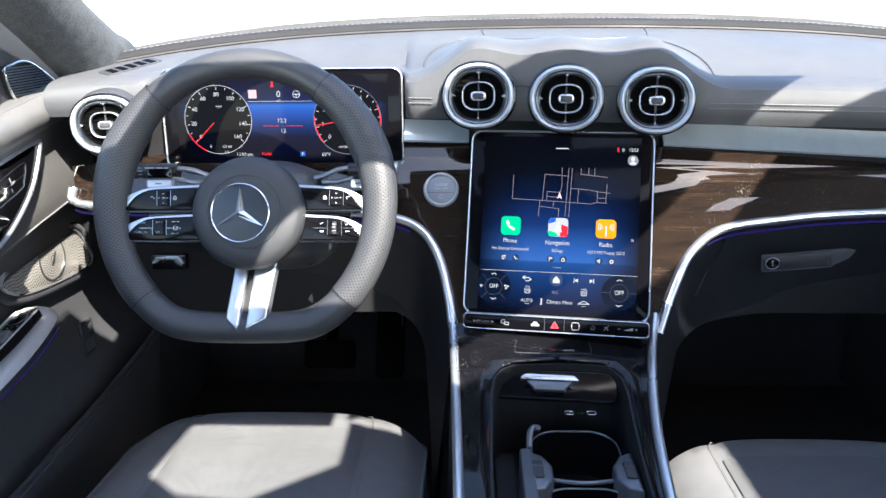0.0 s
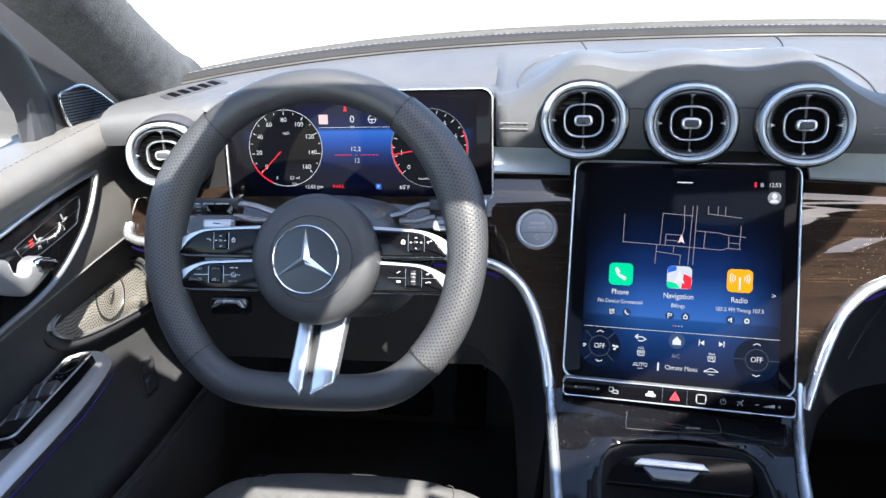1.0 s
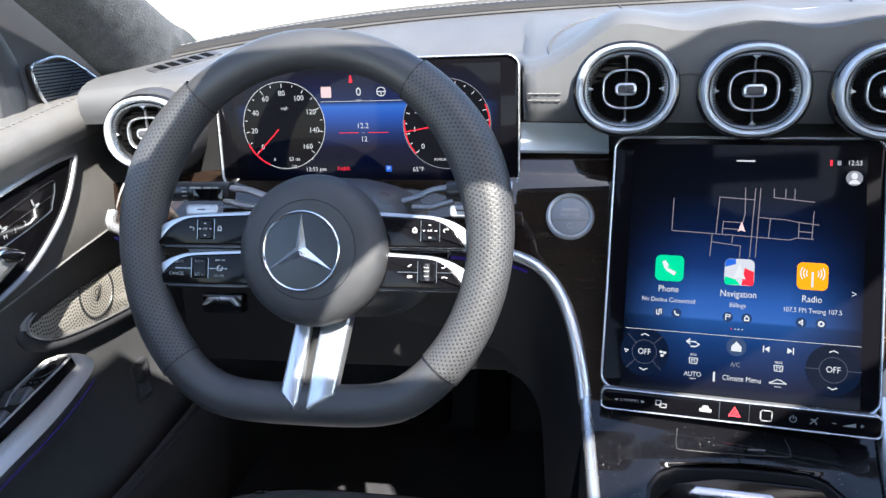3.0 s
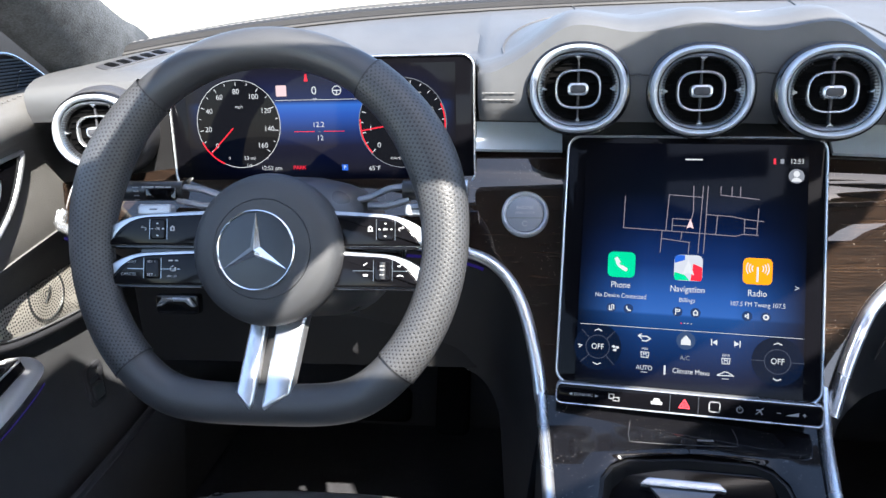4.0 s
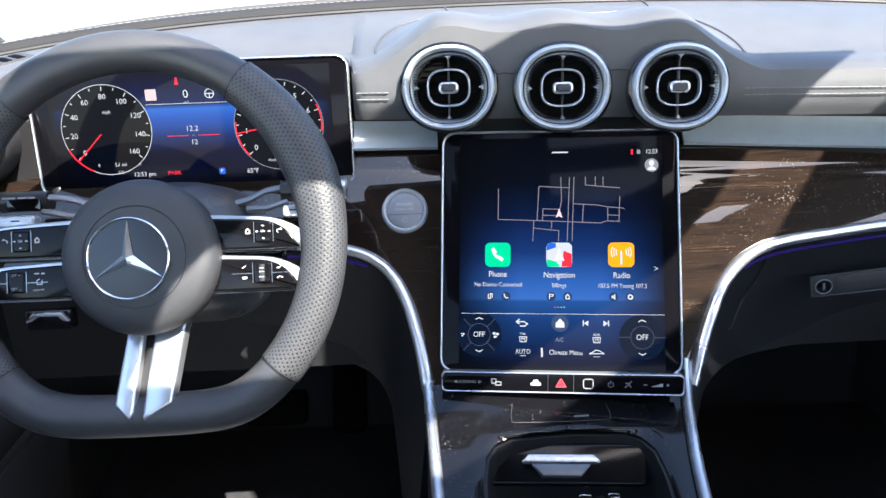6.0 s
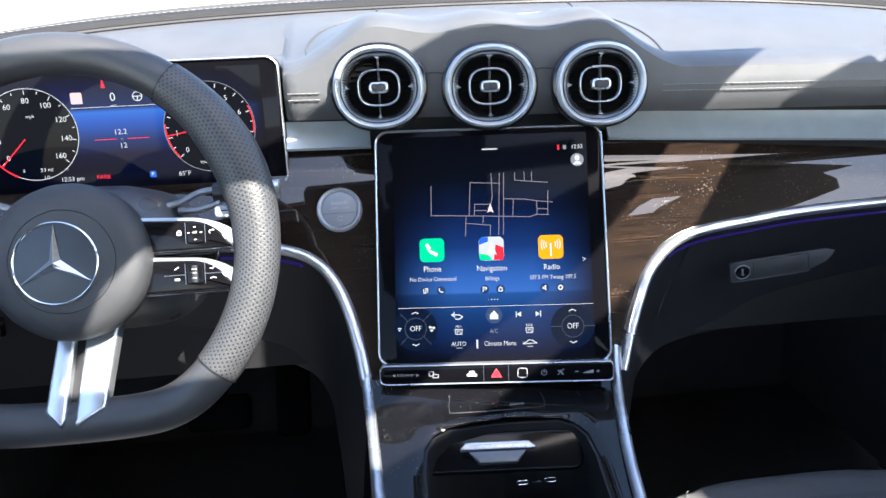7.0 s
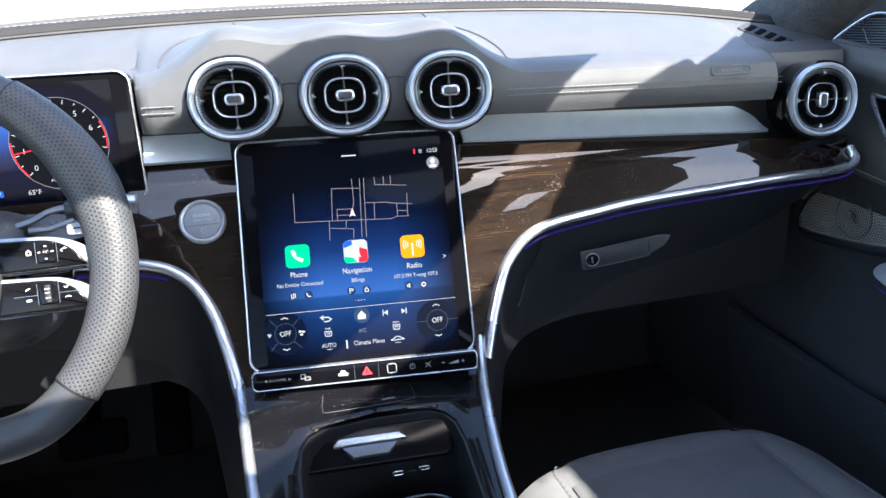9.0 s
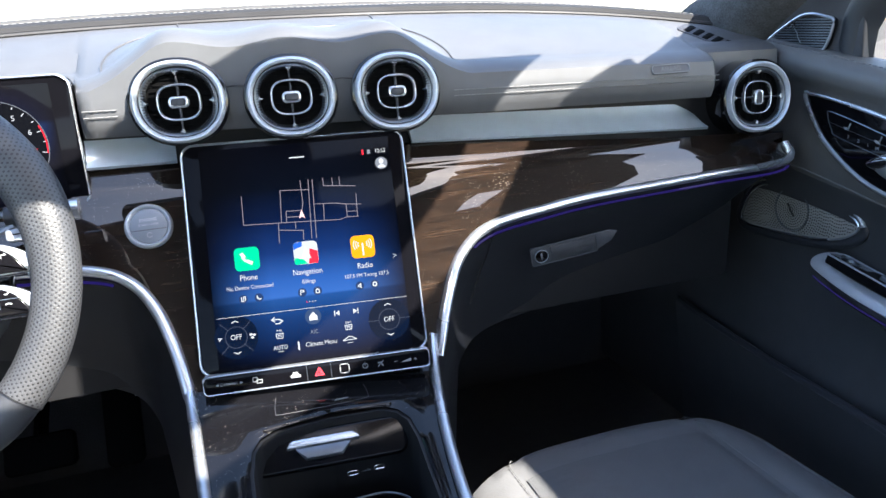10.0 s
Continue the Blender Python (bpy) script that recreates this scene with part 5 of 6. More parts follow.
    part("pad", plate(rrect(0.09, 0.05, 0.01), 0.012, basis((-0.36, 1.25, 0.33), 30, 0), 0.004), SHADE_BLACK, p)
    part("arm", tube([(-0.36, 1.26, 0.335), (-0.36, 1.40, 0.42), (-0.36, 1.57, 0.55)], 0.01, seg=8), SHADE_BLACK, p)


GREY_LEGEND = material("faded legend", (0.2, 0.2, 0.21), 0.5)
steering_wheel()

# ---- centre console ----
CON = [(0.932, 0.545), (0.905, 0.530), (0.880, 0.522), (0.855, 0.515), (0.80, 0.500), (0.70, 0.485), (0.55, 0.470), (0.2, 0.455)]


def con_edge(y, s):
    if s < 0:
        return -0.120 - 0.015 * (max(0, y - 0.40) / 0.53) ** 2
    return 0.060 + 0.33 * max(0, y - 0.40) ** 3


CON_CURVE = sorted((p[0], p[1]) for p in smooth_loop(CON, 8, False))


def con_z(y):
    return line(CON_CURVE, y)


def console():
    c = thing("centre_console", "gloss black centre console with open storage tray", "console", kind="structure")
    # tray opening
    ysd = sorted(set(span(0.2, 0.932, 40) + [0.825, 0.838, 0.848, 0.855, 0.861, 0.865, 0.868, 0.870, 0.871]))

    def half(y):
        return line([(0.2, 0.072), (0.78, 0.076), (0.825, 0.0765), (0.848, 0.073), (0.861, 0.064), (0.868, 0.050), (0.871, 0.0)], y)

    def mid(y):
        return lerp([(0.7, -0.019), (0.88, -0.014)], y)
    for s in (-1, 1):
        def deck(y, t):
            a = con_edge(y, s)
            b = mid(y) + s * half(y)
            x = a + (b - a) * t
            return Vector((x, y, con_z(y) - 0.003 * t ** 8 * min(1.0, half(y) / 0.05)))
        part("deck", sheet(deck, ysd, span(0, 1, 10), 0.004), DUSTY_GLOSS, c, "dusty gloss black console deck")
        part("tray_wall", sheet(lambda y, t: Vector((mid(y) + s * half(y), y, con_z(y) - 0.005 - 0.11 * t)), [y for y in ysd if y <= 0.871], span(0, 1, 4), 0.003), BLACK, c)
        part("flank", sheet(lambda y, t: Vector((con_edge(y, s) + s * 0.012 * t, y, con_z(y) - 0.36 * t)), ysd, span(0, 1, 6), 0.004), LOWER, c, "dark soft console side")
        path = [(con_edge(y, s), y, con_z(y) + 0.003) for y in ysd]
        part("chrome_rail", tube(path, 0.0052, seg=10), CHROME, c, "satin chrome rail")
    part("tray_floor", box((-0.115, 0.2, 0.385), (0.055, 0.90, 0.395), 0.004), BLACK, c)
    part("tray_front", plate(rrect(0.13, 0.10, 0.006), 0.006, basis((-0.018, 0.872, 0.440), 4, 4), 0.002), BLACK, c)
    part("tray_lid", plate(rrect(0.146, 0.036, 0.010), 0.008, basis((-0.018, 0.856, 0.494), 40, 5), 0.003), LID_BLACK, c, "gloss black rolled lid")
    # lid handle
    hm = basis((-0.026, 0.834, 0.512), 50, 5)
    h = part("handle", plate([(-0.032, -0.001), (0.032, -0.001), (0.027, 0.006), (-0.027, 0.006)], 0.006, hm, 0.0015, z=0.004), CHROME, c, "silver lid handle")
    part("grip", plate([(-0.024, -0.0015), (-0.016, -0.012), (0.016, -0.012), (0.024, -0.0015)], 0.006, hm, 0.0015, z=0.003), KEY, h)
    for x in (0.002, 0.028):
        um = basis((x, 0.862, 0.4545), 4, 4)
        u = thing("usb_port", "small usb socket in the storage tray", "socket", "usb sockets")
        part("rim", band(rrect(0.0115, 0.0052, 0.0025), rrect(0.0088, 0.0026, 0.0012), 0.002, um, z=0.0006, rise=0.0004), BRIGHT, u)
    lid_line = [(-0.058, 0.902), (-0.061, 0.884), (-0.052, 0.880), (0.018, 0.879), (0.027, 0.883), (0.026, 0.897)]
    part("lid_outline", tube([(x, y, con_z(y) + 0.0004) for x, y in smooth_loop(lid_line, 4, False)], 0.0003, seg=5), SOFT, c, "fine outline of the upper tray flap")
    part("flap_notch", tube([(x, 0.884, con_z(0.884) + 0.0006) for x in (-0.005, 0.008)], 0.0008, seg=5), KEY, c)
    part("socket_sign", stroke([(-0.004, 0.0), (0.004, 0.0), (0.001, 0.0014)], 0.0006, basis((0.015, 0.8615, 0.4545), 4, 4), 0.0008), LEGEND, c)
    # cup holder
    cup = thing("cup_holder", "black double cup holder with grey clips in console tray", "cup holder")
    for y in (0.775, 0.675):
        m = Matrix.Translation((-0.002, y, 0.455))
        part("well", band(rrect(0.100, 0.098, 0.034, seg=10), rrect(0.092, 0.090, 0.031, seg=10), 0.055, m, z=0.0, rise=0.0015), LID_BLACK, cup, "black rounded cup well")
        part("well_edge", tube([m @ Vector((*p, 0.0012)) for p in rrect(0.093, 0.091, 0.031, seg=10)], 0.0009, True, seg=6), KEY, cup, "thin grey rim")
    part("bridge", tube(smooth_loop([(-0.045, 0.735, 0.458), (-0.025, 0.727, 0.460), (-0.002, 0.724, 0.460), (0.021, 0.727, 0.460), (0.041, 0.735, 0.458)], 5, False), 0.0022, seg=8), KEY, cup, "grey bridge between the wells")
    for s in (-1, 1):
        m = Matrix.Translation((-0.002 + s * 0.043, 0.728, 0.472))
        wing = [(-0.010, -0.030), (0.004, -0.026), (0.013, -0.010), (0.013, 0.010), (0.004, 0.026), (-0.010, 0.030)]
        wing = [(-s * p[0], p[1]) for p in wing]
        clip = part("clip", plate(wing if s < 0 else wing[::-1], 0.03, m, 0.004), KEY, cup, "grey sprung clip")
        part("pad", plate(rrect(0.011, 0.026, 0.002, s * 0.002, 0.0), 0.004, m, 0.001, z=0.0022), SOFT, clip)
        part("pad_line", plate(rrect(0.011, 0.001, 0.0004, s * 0.002, 0.004), 0.002, m, 0.0003, z=0.0028), KEY, clip)
    part("divider", box((-0.063, 0.60, 0.40), (-0.050, 0.762, 0.474), 0.003), KEY, cup, "grey tray divider")
    part("hook", tube(smooth_loop([(-0.050, 0.790, 0.452), (-0.049, 0.800, 0.464), (-0.045, 0.808, 0.468), (-0.038, 0.811, 0.466)], 4, False), 0.0036, seg=8), KEY, cup, "grey rounded hook")
    part("inlay", box((-0.084, 0.60, 0.396), (-0.062, 0.86, 0.40), 0.003), SOFT, cup, "rubber tray mat")


console()


# ---- seats ----
def seat(cx, front, half_w, label):
    s = thing("front_seat", label, "seat", "front seats")
    top = 0.382

    def plan(t):
        """Half outline scale along the cushion: 0 at the front, 1 at the rear."""
        return half_w * (1 - 0.35 * max(0, 1 - t / 0.12) ** 2.2)
    length = 0.50
    us, vs = span(-1, 1, 41), [0, 0.004, 0.015, 0.03, 0.05, 0.08, 0.12, 0.18, 0.26, 0.35, 0.45, 0.6, 0.75, 0.9, 1]

    def cush(u, t):
        w = plan(t)
        e = abs(u) ** 6
        z = top - 0.055 * (max(0, 1 - t / 0.10) ** 2.4) - 0.03 * e + 0.012 * t - 0.004 * math.exp(-((abs(u) - 0.62) / 0.03) ** 2)
        z += 0.02 * t * max(0, abs(u) - 0.65) / 0.35
        return Vector((cx + u * w, front - length * t - 0.035 * abs(u) ** 3 * (1 - t), z))
    part("cushion", sheet(cush, us, vs), SEAT_LEATHER, s, "grey-black leather cushion")
    part("cushion_centre", sheet(lambda u, t: cush(u, t) + Vector((0, 0, 0.0018)), span(-0.60, 0.60, 25), span(0.16, 1, 14)), PERF_SEAT, s, "perforated leather centre panel")
    rim = [cush(-1, t) for t in vs[::-1]] + [cush(u, 0) for u in us[1:-1]] + [cush(1, t) for t in vs]
    part("piping", tube([p + Vector((0, 0, -0.001)) for p in smooth_loop(rim, 2, False)], 0.0028, seg=6), SEAT_LEATHER, s)
    seams = bmesh.new()
    for g in (-0.64, 0.64):
        for k in range(46):
            t = 0.05 + 0.016 * k
            tube([cush(g, t) + Vector((0, 0, 0.0030)), cush(g, t + 0.010) + Vector((0, 0, 0.0030))], 0.0006, seg=4, bm=seams)
    tagged(part("stitching", seams, STITCH, s), kind="stuff")
    n = len(rim)
    bm = bmesh.new()
    rows = [[bm.verts.new(p + Vector((0.01 * k * (1 if p.x > cx else -1) * 0.3 * (k / 3), 0.006 * math.sin(k), -0.045 * k))) for p in rim] for k in range(4)]
    for a, b in zip(rows, rows[1:]):
        for i in range(n - 1):
            bm.faces.new((a[i], a[i + 1], b[i + 1], b[i]))
    part("skirt", bm, SEAT_LEATHER, s, "leather cushion side")
    part("base", box((cx - half_w * 0.9, front - 0.48, 0.10), (cx + half_w * 0.9, front - 0.10, 0.26), 0.02), SOFT, s)
    return s


seat(-0.366, 1.015, 0.195, "dark grey leather driver seat cushion with perforated centre")
seat(0.308, 0.962, 0.194, "dark grey leather passenger seat cushion with perforated centre")


# ---- doors ----
DOOR_POINTS = [(0.12, 0.70), (0.30, 0.695), (0.40, 0.712), (0.47, 0.715), (0.54, 0.714), (0.60, 0.700), (0.635, 0.680), (0.66, 0.672), (0.69, 0.669), (0.74, 0.668), (0.775, 0.652), (0.795, 0.648), (0.806, 0.655), (0.815, 0.685), (0.812, 0.74)]

DOOR = [(p[0], p[1]) for p in smooth_loop(DOOR_POINTS[:-2], 4, False)]


def door(s):
    d = thing("door_1" if s < 0 else "door_2", "closed front door with black and grey leather trim", "door", kind="structure")

    def waist(y):
        return 0.15 * (y - 1.06)

    def skin(y, z):
        return Vector((s * line(DOOR, z - waist(y) * min(1, max(0, (z - 0.45) / 0.25))), y, z))

    part("upper_trim", sheet(lambda y, z: skin(y, z + waist(y)), span(-0.9, 1.15, 40), span(0.645, 0.772, 16)), DOOR_LEATHER, d, "grey leather upper door panel")
    part("lower_trim", sheet(lambda y, z: skin(y, z + waist(y) * (z - 0.12) / 0.525), span(-0.9, 1.58, 50), span(0.12, 0.645, 26)), DOOR_SOFT, d, "dark plastic lower door panel")
    sill = [(p[0], p[1]) for p in smooth_loop([(0.768, 0.655), (0.780, 0.6465), (0.793, 0.6450), (0.803, 0.6510), (0.808, 0.665), (0.808, 0.70), (0.800, 0.74)], 5, False)]
    part("sill_pad", sheet(lambda y, k: Vector((s * line([(i, q[1]) for i, q in enumerate(sill)], k), y, line([(i, q[0]) for i, q in enumerate(sill)], k) + waist(y))), span(-0.9, 1.10, 30), list(range(len(sill)))), DOOR_LEATHER, d, "stitched leather window sill")
    bm = bmesh.new()
    y = 0.1
    while y < 1.09:
        tube([(s * 0.662, y, 0.8085 + waist(y)), (s * 0.662, y + 0.005, 0.8085 + waist(y))], 0.0007, seg=5, bm=bm)
        y += 0.008
    tagged(part("stitching", bm, STITCH, d), kind="stuff")
    # control panel: gloss teardrop with chrome outline
    def upright(x, y, z):
        """Frame standing along the car at x, facing the cabin."""
        return Matrix(((0, 0, -s, s * x), (1, 0, 0, y), (0, 1, 0, z), (0, 0, 0, 1)))

    def rel(pts, y, z):
        return [(p[0] - y, p[1] - z) for p in pts]
    mc = upright(0.663, 0.94, 0.70)
    loc = rel(smooth_loop([(1.014, 0.744), (1.004, 0.7485), (0.945, 0.740), (0.856, 0.721), (0.66, 0.672), (0.66, 0.60), (0.828, 0.632), (0.879, 0.641), (0.919, 0.654), (0.958, 0.677), (0.989, 0.704)], 5), 0.94, 0.70)
    pan = part("control_panel", plate(loc, 0.02, mc, 0.001, z=0.002), GLOSS, d, "gloss black control panel")
    part("outline", tube([mc @ Vector((*p, 0.002)) for p in loc], 0.0028, True, seg=8), CHROME, pan, "chrome outline")
    bank = rel(smooth_loop([(0.975, 0.723), (0.966, 0.728), (0.874, 0.705), (0.868, 0.699), (0.875, 0.688), (0.888, 0.684), (0.957, 0.699), (0.967, 0.707)], 4), 0.94, 0.70)
    part("switch_bank", tube([mc @ Vector((*p, 0.0025)) for p in bank], 0.0006, True, seg=5), BRUSHED, pan)
    part("switch_line", stroke(rel([(0.972, 0.716), (0.872, 0.694)], 0.94, 0.70), 0.0005, mc, 0.0028), BRUSHED, pan)
    flip = Matrix.Scale(-1, 4, (1, 0, 0)) if s > 0 else Matrix()
    for q, y, z in (("M", 0.899, 0.693), ("1", 0.912, 0.6955), ("2", 0.926, 0.6985), ("3", 0.941, 0.7015)):
        writing(q, 0.0065, mc @ Matrix.Translation((y - 0.94, z - 0.70, 0.0030)) @ flip, LEGEND, pan)
    for y, z in ((0.943, 0.713), (0.898, 0.703)):
        bm = stroke(rel([(y - 0.003, z + 0.004), (y - 0.001, z - 0.002), (y + 0.005, z - 0.001)], 0.94, 0.70), 0.002, mc, 0.0030)
        stroke(rel([(y - 0.002, z - 0.004), (y + 0.004, z - 0.003)], 0.94, 0.70), 0.001, mc, 0.0030, bm)
        part("seat_sign", bm, LEGEND, pan)
    if s < 0:
        for k in range(3):
            part("heat_sign", stroke(rel([(0.886, 0.697 + 0.003 * k), (0.891, 0.698 + 0.003 * k)], 0.94, 0.70), 0.0012, mc, 0.0030), RED_SIGN, pan)
    # door release lever
    hm = upright(0.645, 0.86, 0.68)
    part("release_lever", plate(rel(smooth_loop([(0.805, 0.706), (0.832, 0.702), (0.838, 0.688), (0.852, 0.680), (0.860, 0.690), (0.875, 0.692), (0.895, 0.680), (0.885, 0.671), (0.856, 0.660), (0.838, 0.663), (0.80, 0.686)], 4), 0.86, 0.68), 0.014, hm, 0.005, z=0.004), CHROME, d, "bright silver door release lever")
    part("lever_cap", plate(rel(smooth_loop([(0.864, 0.690), (0.878, 0.690), (0.894, 0.680), (0.884, 0.674), (0.866, 0.680)], 3), 0.86, 0.68), 0.006, hm, 0.003, z=0.008), BRIGHT, d, "bright chrome lever cap")
    # piped seam between upper and lower trim
    part("trim_seam", tube([skin(y, z) + Vector((-s * 0.0008, 0, 0)) for y, z in ((1.10, 0.658), (1.0, 0.643), (0.935, 0.631), (0.842, 0.612), (0.6, 0.57))], 0.0011, seg=6), STITCH, d)
    # loudspeaker
    ms = upright(0.706, 1.045, 0.573)
    loc = rel(smooth_loop([(0.945, 0.583), (0.988, 0.600), (1.078, 0.608), (1.128, 0.594), (1.152, 0.558), (1.150, 0.535), (1.091, 0.536), (1.001, 0.547), (0.958, 0.562)], 6), 1.045, 0.573)
    spk = thing("door_speaker", "oval door loudspeaker with perforated metal grille", "loudspeaker", "door loudspeakers")
    part("pod", band(inset(loc, -0.014), inset(loc, -0.001), 0.03, ms, z=0.002, rise=0.004), SOFT, spk, "dark moulded surround")
    part("grille", plate(loc, 0.004, ms, 0.001, z=0.002, crown=0.003), MESH_METAL, spk, "perforated metal grille")
    part("trim", tube([ms @ Vector((*p, 0.005)) for p in loc], 0.0016, True, seg=6), CHROME, spk, "thin chrome line")
    top = [p for p in inset(loc, -0.008) if p[1] > 0.005]
    top.sort()
    part("highlight_trim", tube([ms @ Vector((*p, 0.006)) for p in top], 0.0035, seg=8), CHROME, spk, "satin chrome upper edge")
    bm = bmesh.new()
    edge = inset(loc, 0.003)
    for k in range(1, 34):
        count = int(8 + 4.6 * k)
        for j in range(count):
            a = 2 * math.pi * j / count + 0.28 * k
            x, y = 0.0036 * k * math.cos(a) + 0.012, 0.0036 * k * math.sin(a) + 0.003
            inside = sum((q[1] > y) != (r[1] > y) and x < (r[0] - q[0]) * (y - q[1]) / (r[1] - q[1]) + q[0] for q, r in zip(edge, edge[1:] + edge[:1])) % 2
            if inside and abs(0.0036 * k - 0.0305) > 0.0015:
                f = min(1.0, math.hypot(x / 0.11, y / 0.04))
                bm.faces.new([bm.verts.new(ms @ Vector((x + p[0], y + p[1], 0.0062 - 0.0028 * f))) for p in ring(0.0012, seg=6)])
    tagged(part("perforation", bm, BLACK, spk), kind="stuff")
    part("dome", band(ring(0.031, cx=0.012, cy=0.003), ring(0.0298, cx=0.012, cy=0.003), 0.002, ms, z=0.0058), BRUSHED, spk, "fine ring round the centre")
    part("speaker_mark", stroke([(0.006, -0.004), (0.010, 0.0), (0.014, 0.006), (0.018, 0.010)], 0.0025, ms, 0.0072), CHROME, spk)
    # arm rest, with silver rail and window switches
    def arm(t, k):
        a = 2 * math.pi * k
        y = 0.978 - 0.85 * t
        zc = 0.510 + 0.15 * (y - 0.975)
        w = lerp([(0, 0.004), (0.04, 0.026), (0.12, 0.038), (1, 0.040)], t)
        h = lerp([(0, 0.004), (0.05, 0.018), (0.25, 0.022), (1, 0.024)], t)
        return Vector((s * (0.690 - w * math.cos(a)), y, zc + h * math.sin(a)))
    part("arm_rest", sheet(arm, [0, 0.005, 0.01, 0.02, 0.04, 0.07, 0.1, 0.15, 0.2, 0.3, 0.5, 1.0], span(0, 1, 25)), DOOR_SOFT, d, "soft black arm rest")
    rail_a = smooth_loop([(0.690, 0.966, 0.538), (0.672, 0.976, 0.536), (0.655, 0.970, 0.530), (0.647, 0.95, 0.524), (0.642, 0.893, 0.512), (0.641, 0.818, 0.501), (0.642, 0.70, 0.484), (0.642, 0.2, 0.41)], 5, False)
    rail_b = smooth_loop([(0.692, 0.955, 0.538), (0.680, 0.960, 0.537), (0.670, 0.956, 0.533), (0.665, 0.94, 0.529), (0.663, 0.887, 0.520), (0.664, 0.818, 0.511), (0.666, 0.70, 0.494), (0.666, 0.2, 0.42)], 5, False)
    part("arm_rail", sheet(lambda u, v: (lambda p, q: Vector((s * (p.x + (q.x - p.x) * v - 0.002 * math.sin(v * math.pi)), p.y + (q.y - p.y) * v, p.z + (q.z - p.z) * v + 0.0035 * math.sin(v * math.pi))))(rail_a[int(u)], rail_b[int(u)]), list(range(len(rail_a))), span(0, 1, 9), 0.006), ARM_SILVER, d, "satin silver rail along the arm rest")
    part("light_strip", tube([Vector((s * (p.x - 0.001), p.y, p.z - 0.009)) for p in rail_a[14:]], 0.0009, seg=6), AMBIENT, d, "blue glowing ambient light line")
    deck = Matrix.Translation((s * 0.681, 0.885, 0.527)) @ pose(0, 0, 0, 8.5, s * 14, 0)
    bankp = part("window_switch_bank", plate(rrect(0.036, 0.15, 0.008), 0.012, deck, 0.002, z=0.003), GLOSS, d, "gloss black window switch panel")
    part("mirror_dial", band(ring(0.013, 0.013, 0, 0.050), ring(0.0122, 0.0122, 0, 0.050), 0.001, deck, z=0.0036), BRUSHED, bankp)
    for k in range(4):
        part("mirror_sign", stroke([(-0.011 + 0.007 * k, 0.028 + 0.003 * (k % 2)), (-0.008 + 0.007 * k, 0.029)], 0.001, deck, 0.0036), LEGEND, bankp)
    well = part("switch_well", plate(rrect(0.034, 0.088, 0.007, 0, -0.022), 0.010, deck, 0.001, z=0.0034), BLACK, bankp, "dark recess round the switches")
    for yy in ((0.002, -0.034) if s < 0 else (-0.012,)):
        for xx in (-0.0085, 0.0085) if s < 0 else (0.0,):
            mk = deck @ Matrix.Translation((xx, yy, 0.008)) @ pose(0, 0, 0, 14, 0, 0)
            key = part("window_switch", plate(rrect(0.0155, 0.022, 0.004), 0.013, mk, 0.003), KEY, bankp, "grey window switch")
            part("switch_sign", stroke([(-0.003, 0.003), (0.003, 0.003), (0.003, 0.0055), (-0.003, 0.0055)], 0.0006, mk, 0.0003), LEGEND, key)
        if s < 0:
            part("divider", tube([deck @ Vector((0, yy + 0.011, 0.0105)), deck @ Vector((0, yy, 0.0100)), deck @ Vector((0, yy - 0.012, 0.0050))], 0.0008, seg=6), CHROME, bankp, "thin chrome divider")
    part("inner_rim", tube([deck @ Vector((*p, 0.0032)) for p in rrect(0.037, 0.151, 0.009)], 0.0012, True, seg=6), ARM_SILVER, bankp, "silver rim of the switch panel")
    # tailgate button and pocket
    if s < 0:
        mb = upright(0.714, 1.125, 0.421)
        part("button_frame", band(rrect(0.036, 0.060, 0.009), rrect(0.024, 0.046, 0.005), 0.006, mb, z=0.003, rise=0.001), SOFT, d)
        part("button_well", plate(rrect(0.025, 0.047, 0.004), 0.002, mb, 0.0005, z=-0.001), BLACK, d)
        part("boot_button", plate(rrect(0.023, 0.022, 0.004, 0, -0.010), 0.006, mb, 0.002, z=0.006), KEY, d, "grey tailgate button")
        part("button_bar", plate(rrect(0.020, 0.006, 0.001, -0.002, 0.008), 0.004, mb, 0.001, z=0.003), KEY, d)
    lip = [(1.25, 0.372), (1.181, 0.363), (1.10, 0.357), (1.013, 0.352), (0.9, 0.35), (0.4, 0.33)]
    part("door_pocket", sheet(lambda y, t: Vector((s * (0.70 - 0.035 * t), y, 0.12 + (line(sorted((q[0], q[1]) for q in lip), y) - 0.12) * t)), span(-0.3, 1.25, 30), span(0, 1, 10), 0.008), DOOR_SOFT, d, "dark door pocket")
    part("pocket_lip", tube([(s * 0.664, q[0], q[1]) for q in lip], 0.006, seg=8), SOFT, d)
    # mirror triangle with tweeter
    tri = smooth_loop([(0.985, 0.838), (1.0, 0.8475), (1.040, 0.848), (1.10, 0.812), (1.088, 0.803), (1.008, 0.798)], 5)
    mt = Matrix(((0, 0, -s, s * 0.682), (1, 0, 0, 1.055), (0, 1, 0, 0.818), (0, 0, 0, 1)))
    part("mirror_triangle", plate([(-0.098, -0.05), (0.10, -0.03), (0.10, 0.012), (0.03, 0.070), (-0.05, 0.125), (-0.115, 0.165), (-0.125, 0.120), (-0.090, 0.055)], 0.02, mt, 0.004, z=-0.004), SOFT, d)
    loc = [(p[0] - 1.04, p[1] - 0.823) for p in tri]
    tw = thing("tweeter", "small triangular tweeter grille in chrome outline", "loudspeaker", "tweeters")
    part("grille", plate(loc, 0.008, mt, 0.001, z=0.002), BLACK, tw)
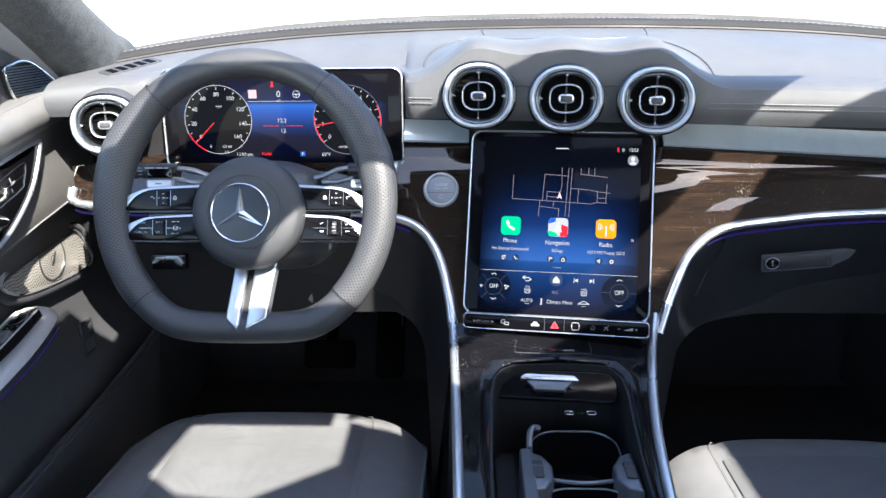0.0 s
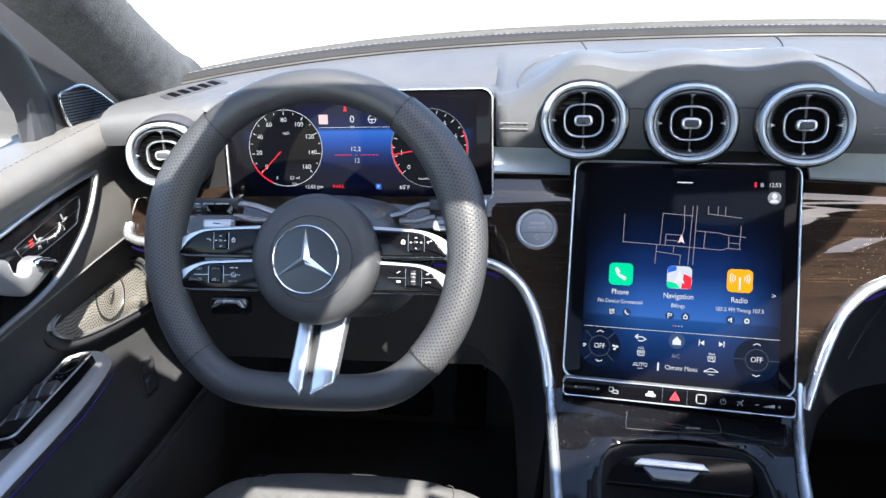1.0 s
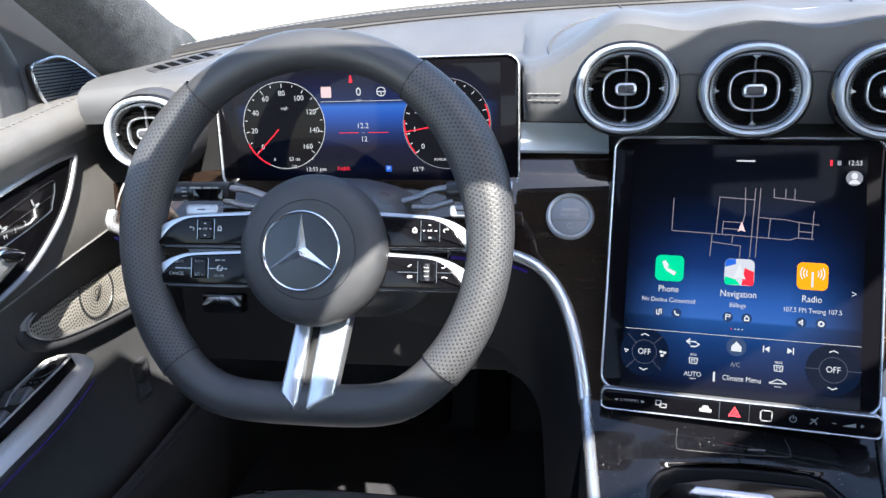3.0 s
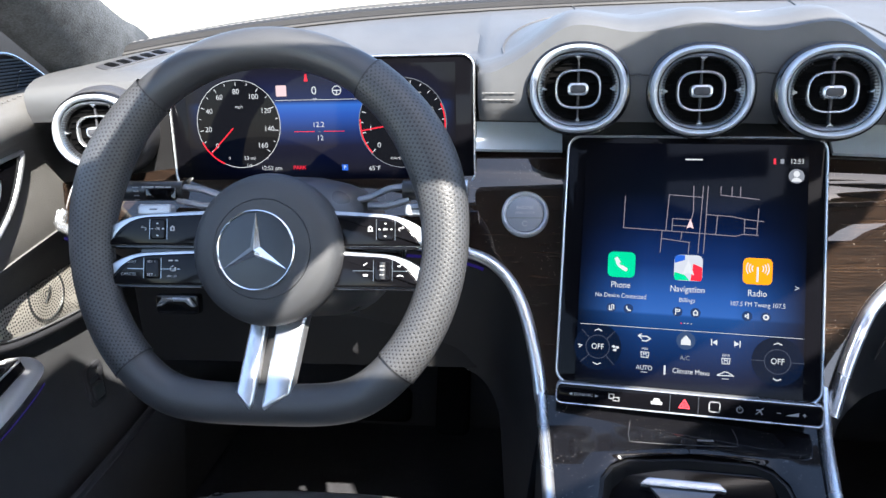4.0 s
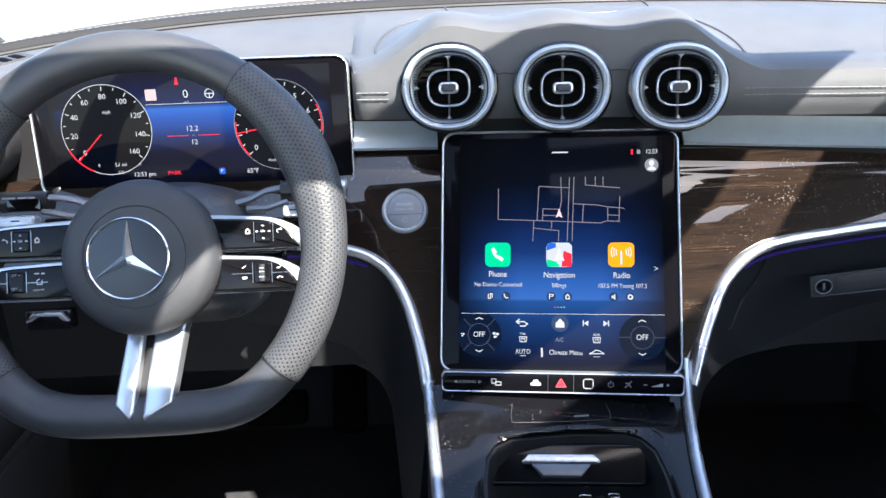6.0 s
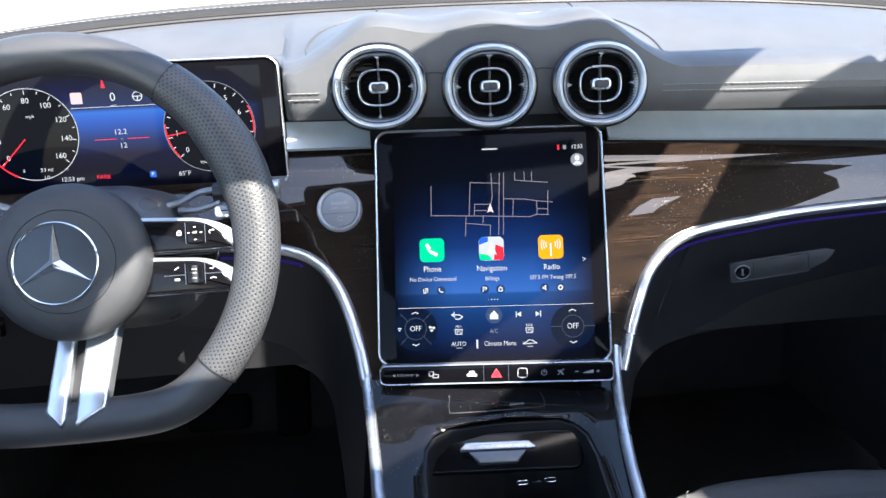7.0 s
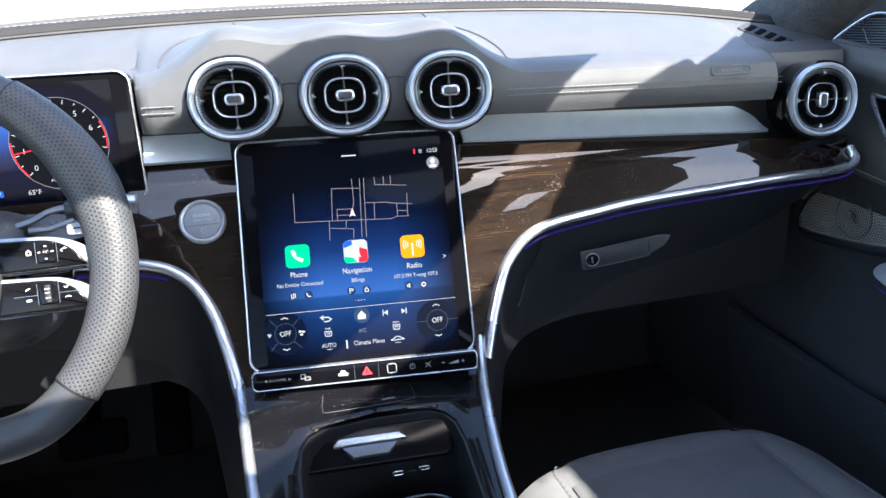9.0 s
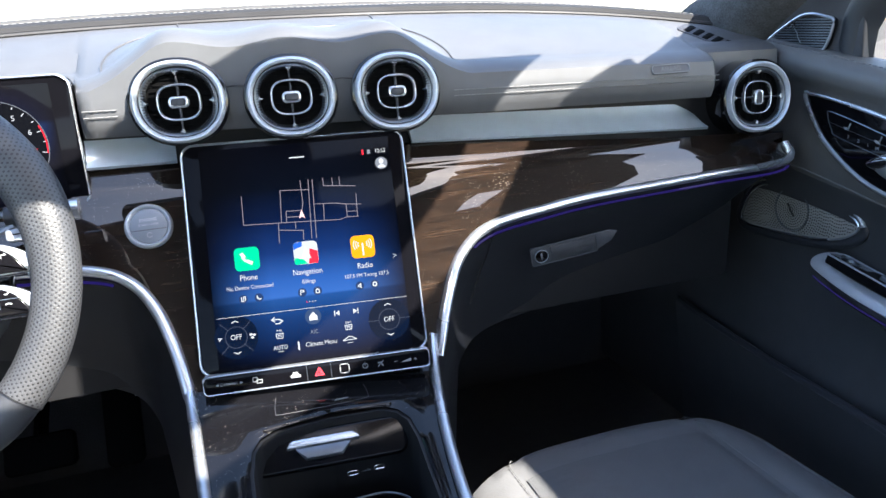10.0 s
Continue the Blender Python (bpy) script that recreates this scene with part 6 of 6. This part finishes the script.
    for k in range(14):
        zz = -0.022 + 0.0033 * k
        xs = []
        for q, r in zip(loc, loc[1:] + loc[:1]):
            if (q[1] > zz) != (r[1] > zz):
                xs.append(q[0] + (r[0] - q[0]) * (zz - q[1]) / (r[1] - q[1]))
        if len(xs) == 2:
            a, b = sorted(xs)
            part("louvre", plate(rect_uv((a + b) / 2, zz, max(0.004, b - a - 0.004), 0.0016), 0.003, mt, 0.0004, z=0.004), BRUSHED, tw)
    part("outline", tube([mt @ Vector((*p, 0.003)) for p in loc], 0.0018, True, seg=6), CHROME, tw, "chrome outline")
    part("mark", stroke([(-0.006, -0.008), (-0.001, -0.002), (0.001, 0.004), (0.006, 0.009)], 0.0016, mt, 0.0046), CHROME, tw, "small silver mark")
    frame_bar = [(0.960, 0.775), (0.972, 0.80), (0.968, 0.84), (0.945, 0.885), (0.90, 0.93), (0.84, 0.975)]
    part("window_post", sheet(lambda k, t: Vector((s * (0.700 - 0.018 * math.sin(t * math.pi)), line([(i, q[0]) for i, q in enumerate(frame_bar)], k) + 0.055 * (t - 0.5) + 0.012, line([(i, q[1]) for i, q in enumerate(frame_bar)], k) + 0.03 * (t - 0.5))), span(0, 5, 21), span(0, 1, 9), 0.004), LOWER, d, "dark window frame post")


door(-1)
door(1)


def glove_box():
    g = thing("glove_latch", "dark glove box latch plate with key lock", "latch")
    m = basis((0.302, 0.983, 0.600), 2, 6) @ pose(0, 0, 0, 0, 0, 7)
    part("plate", plate(rrect(0.082, 0.0215, 0.002, -0.008, 0.0), 0.004, m, 0.001, z=0.0005), LOWER, g)
    part("recess", plate([(0.032, -0.0095), (0.052, -0.002), (0.060, 0.008), (0.050, 0.0115), (0.032, 0.0115)], 0.003, m, 0.001, z=0.0012), SOFT, g, "grey scooped finger recess")
    part("edge", band(rrect(0.083, 0.0225, 0.0025, -0.008, 0.0), rrect(0.081, 0.0205, 0.002, -0.008, 0.0), 0.003, m, z=0.0010, rise=0.0003), SOFT, g)
    part("lock", band(ring(0.0085, 0.0078, -0.037, -0.0005), ring(0.0074, 0.0068, -0.037, -0.0005), 0.004, m, z=0.0014, rise=0.0005), BRUSHED, g, "grey key lock ring")
    part("lock_face", plate(ring(0.0074, 0.0068, -0.037, -0.0005), 0.003, m, 0.0006, z=0.0014), GLOSS, g)
    part("key_slot", plate(rrect(0.0022, 0.0075, 0.0008, -0.037, -0.0005), 0.002, m, 0.0004, z=0.0019), BRUSHED, g)
    part("inlay", plate([(-0.025, -0.0085), (0.026, -0.0085), (0.030, 0.0085), (-0.025, 0.0085)], 0.002, m, 0.0006, z=0.0012), LOWER, g)

glove_box()
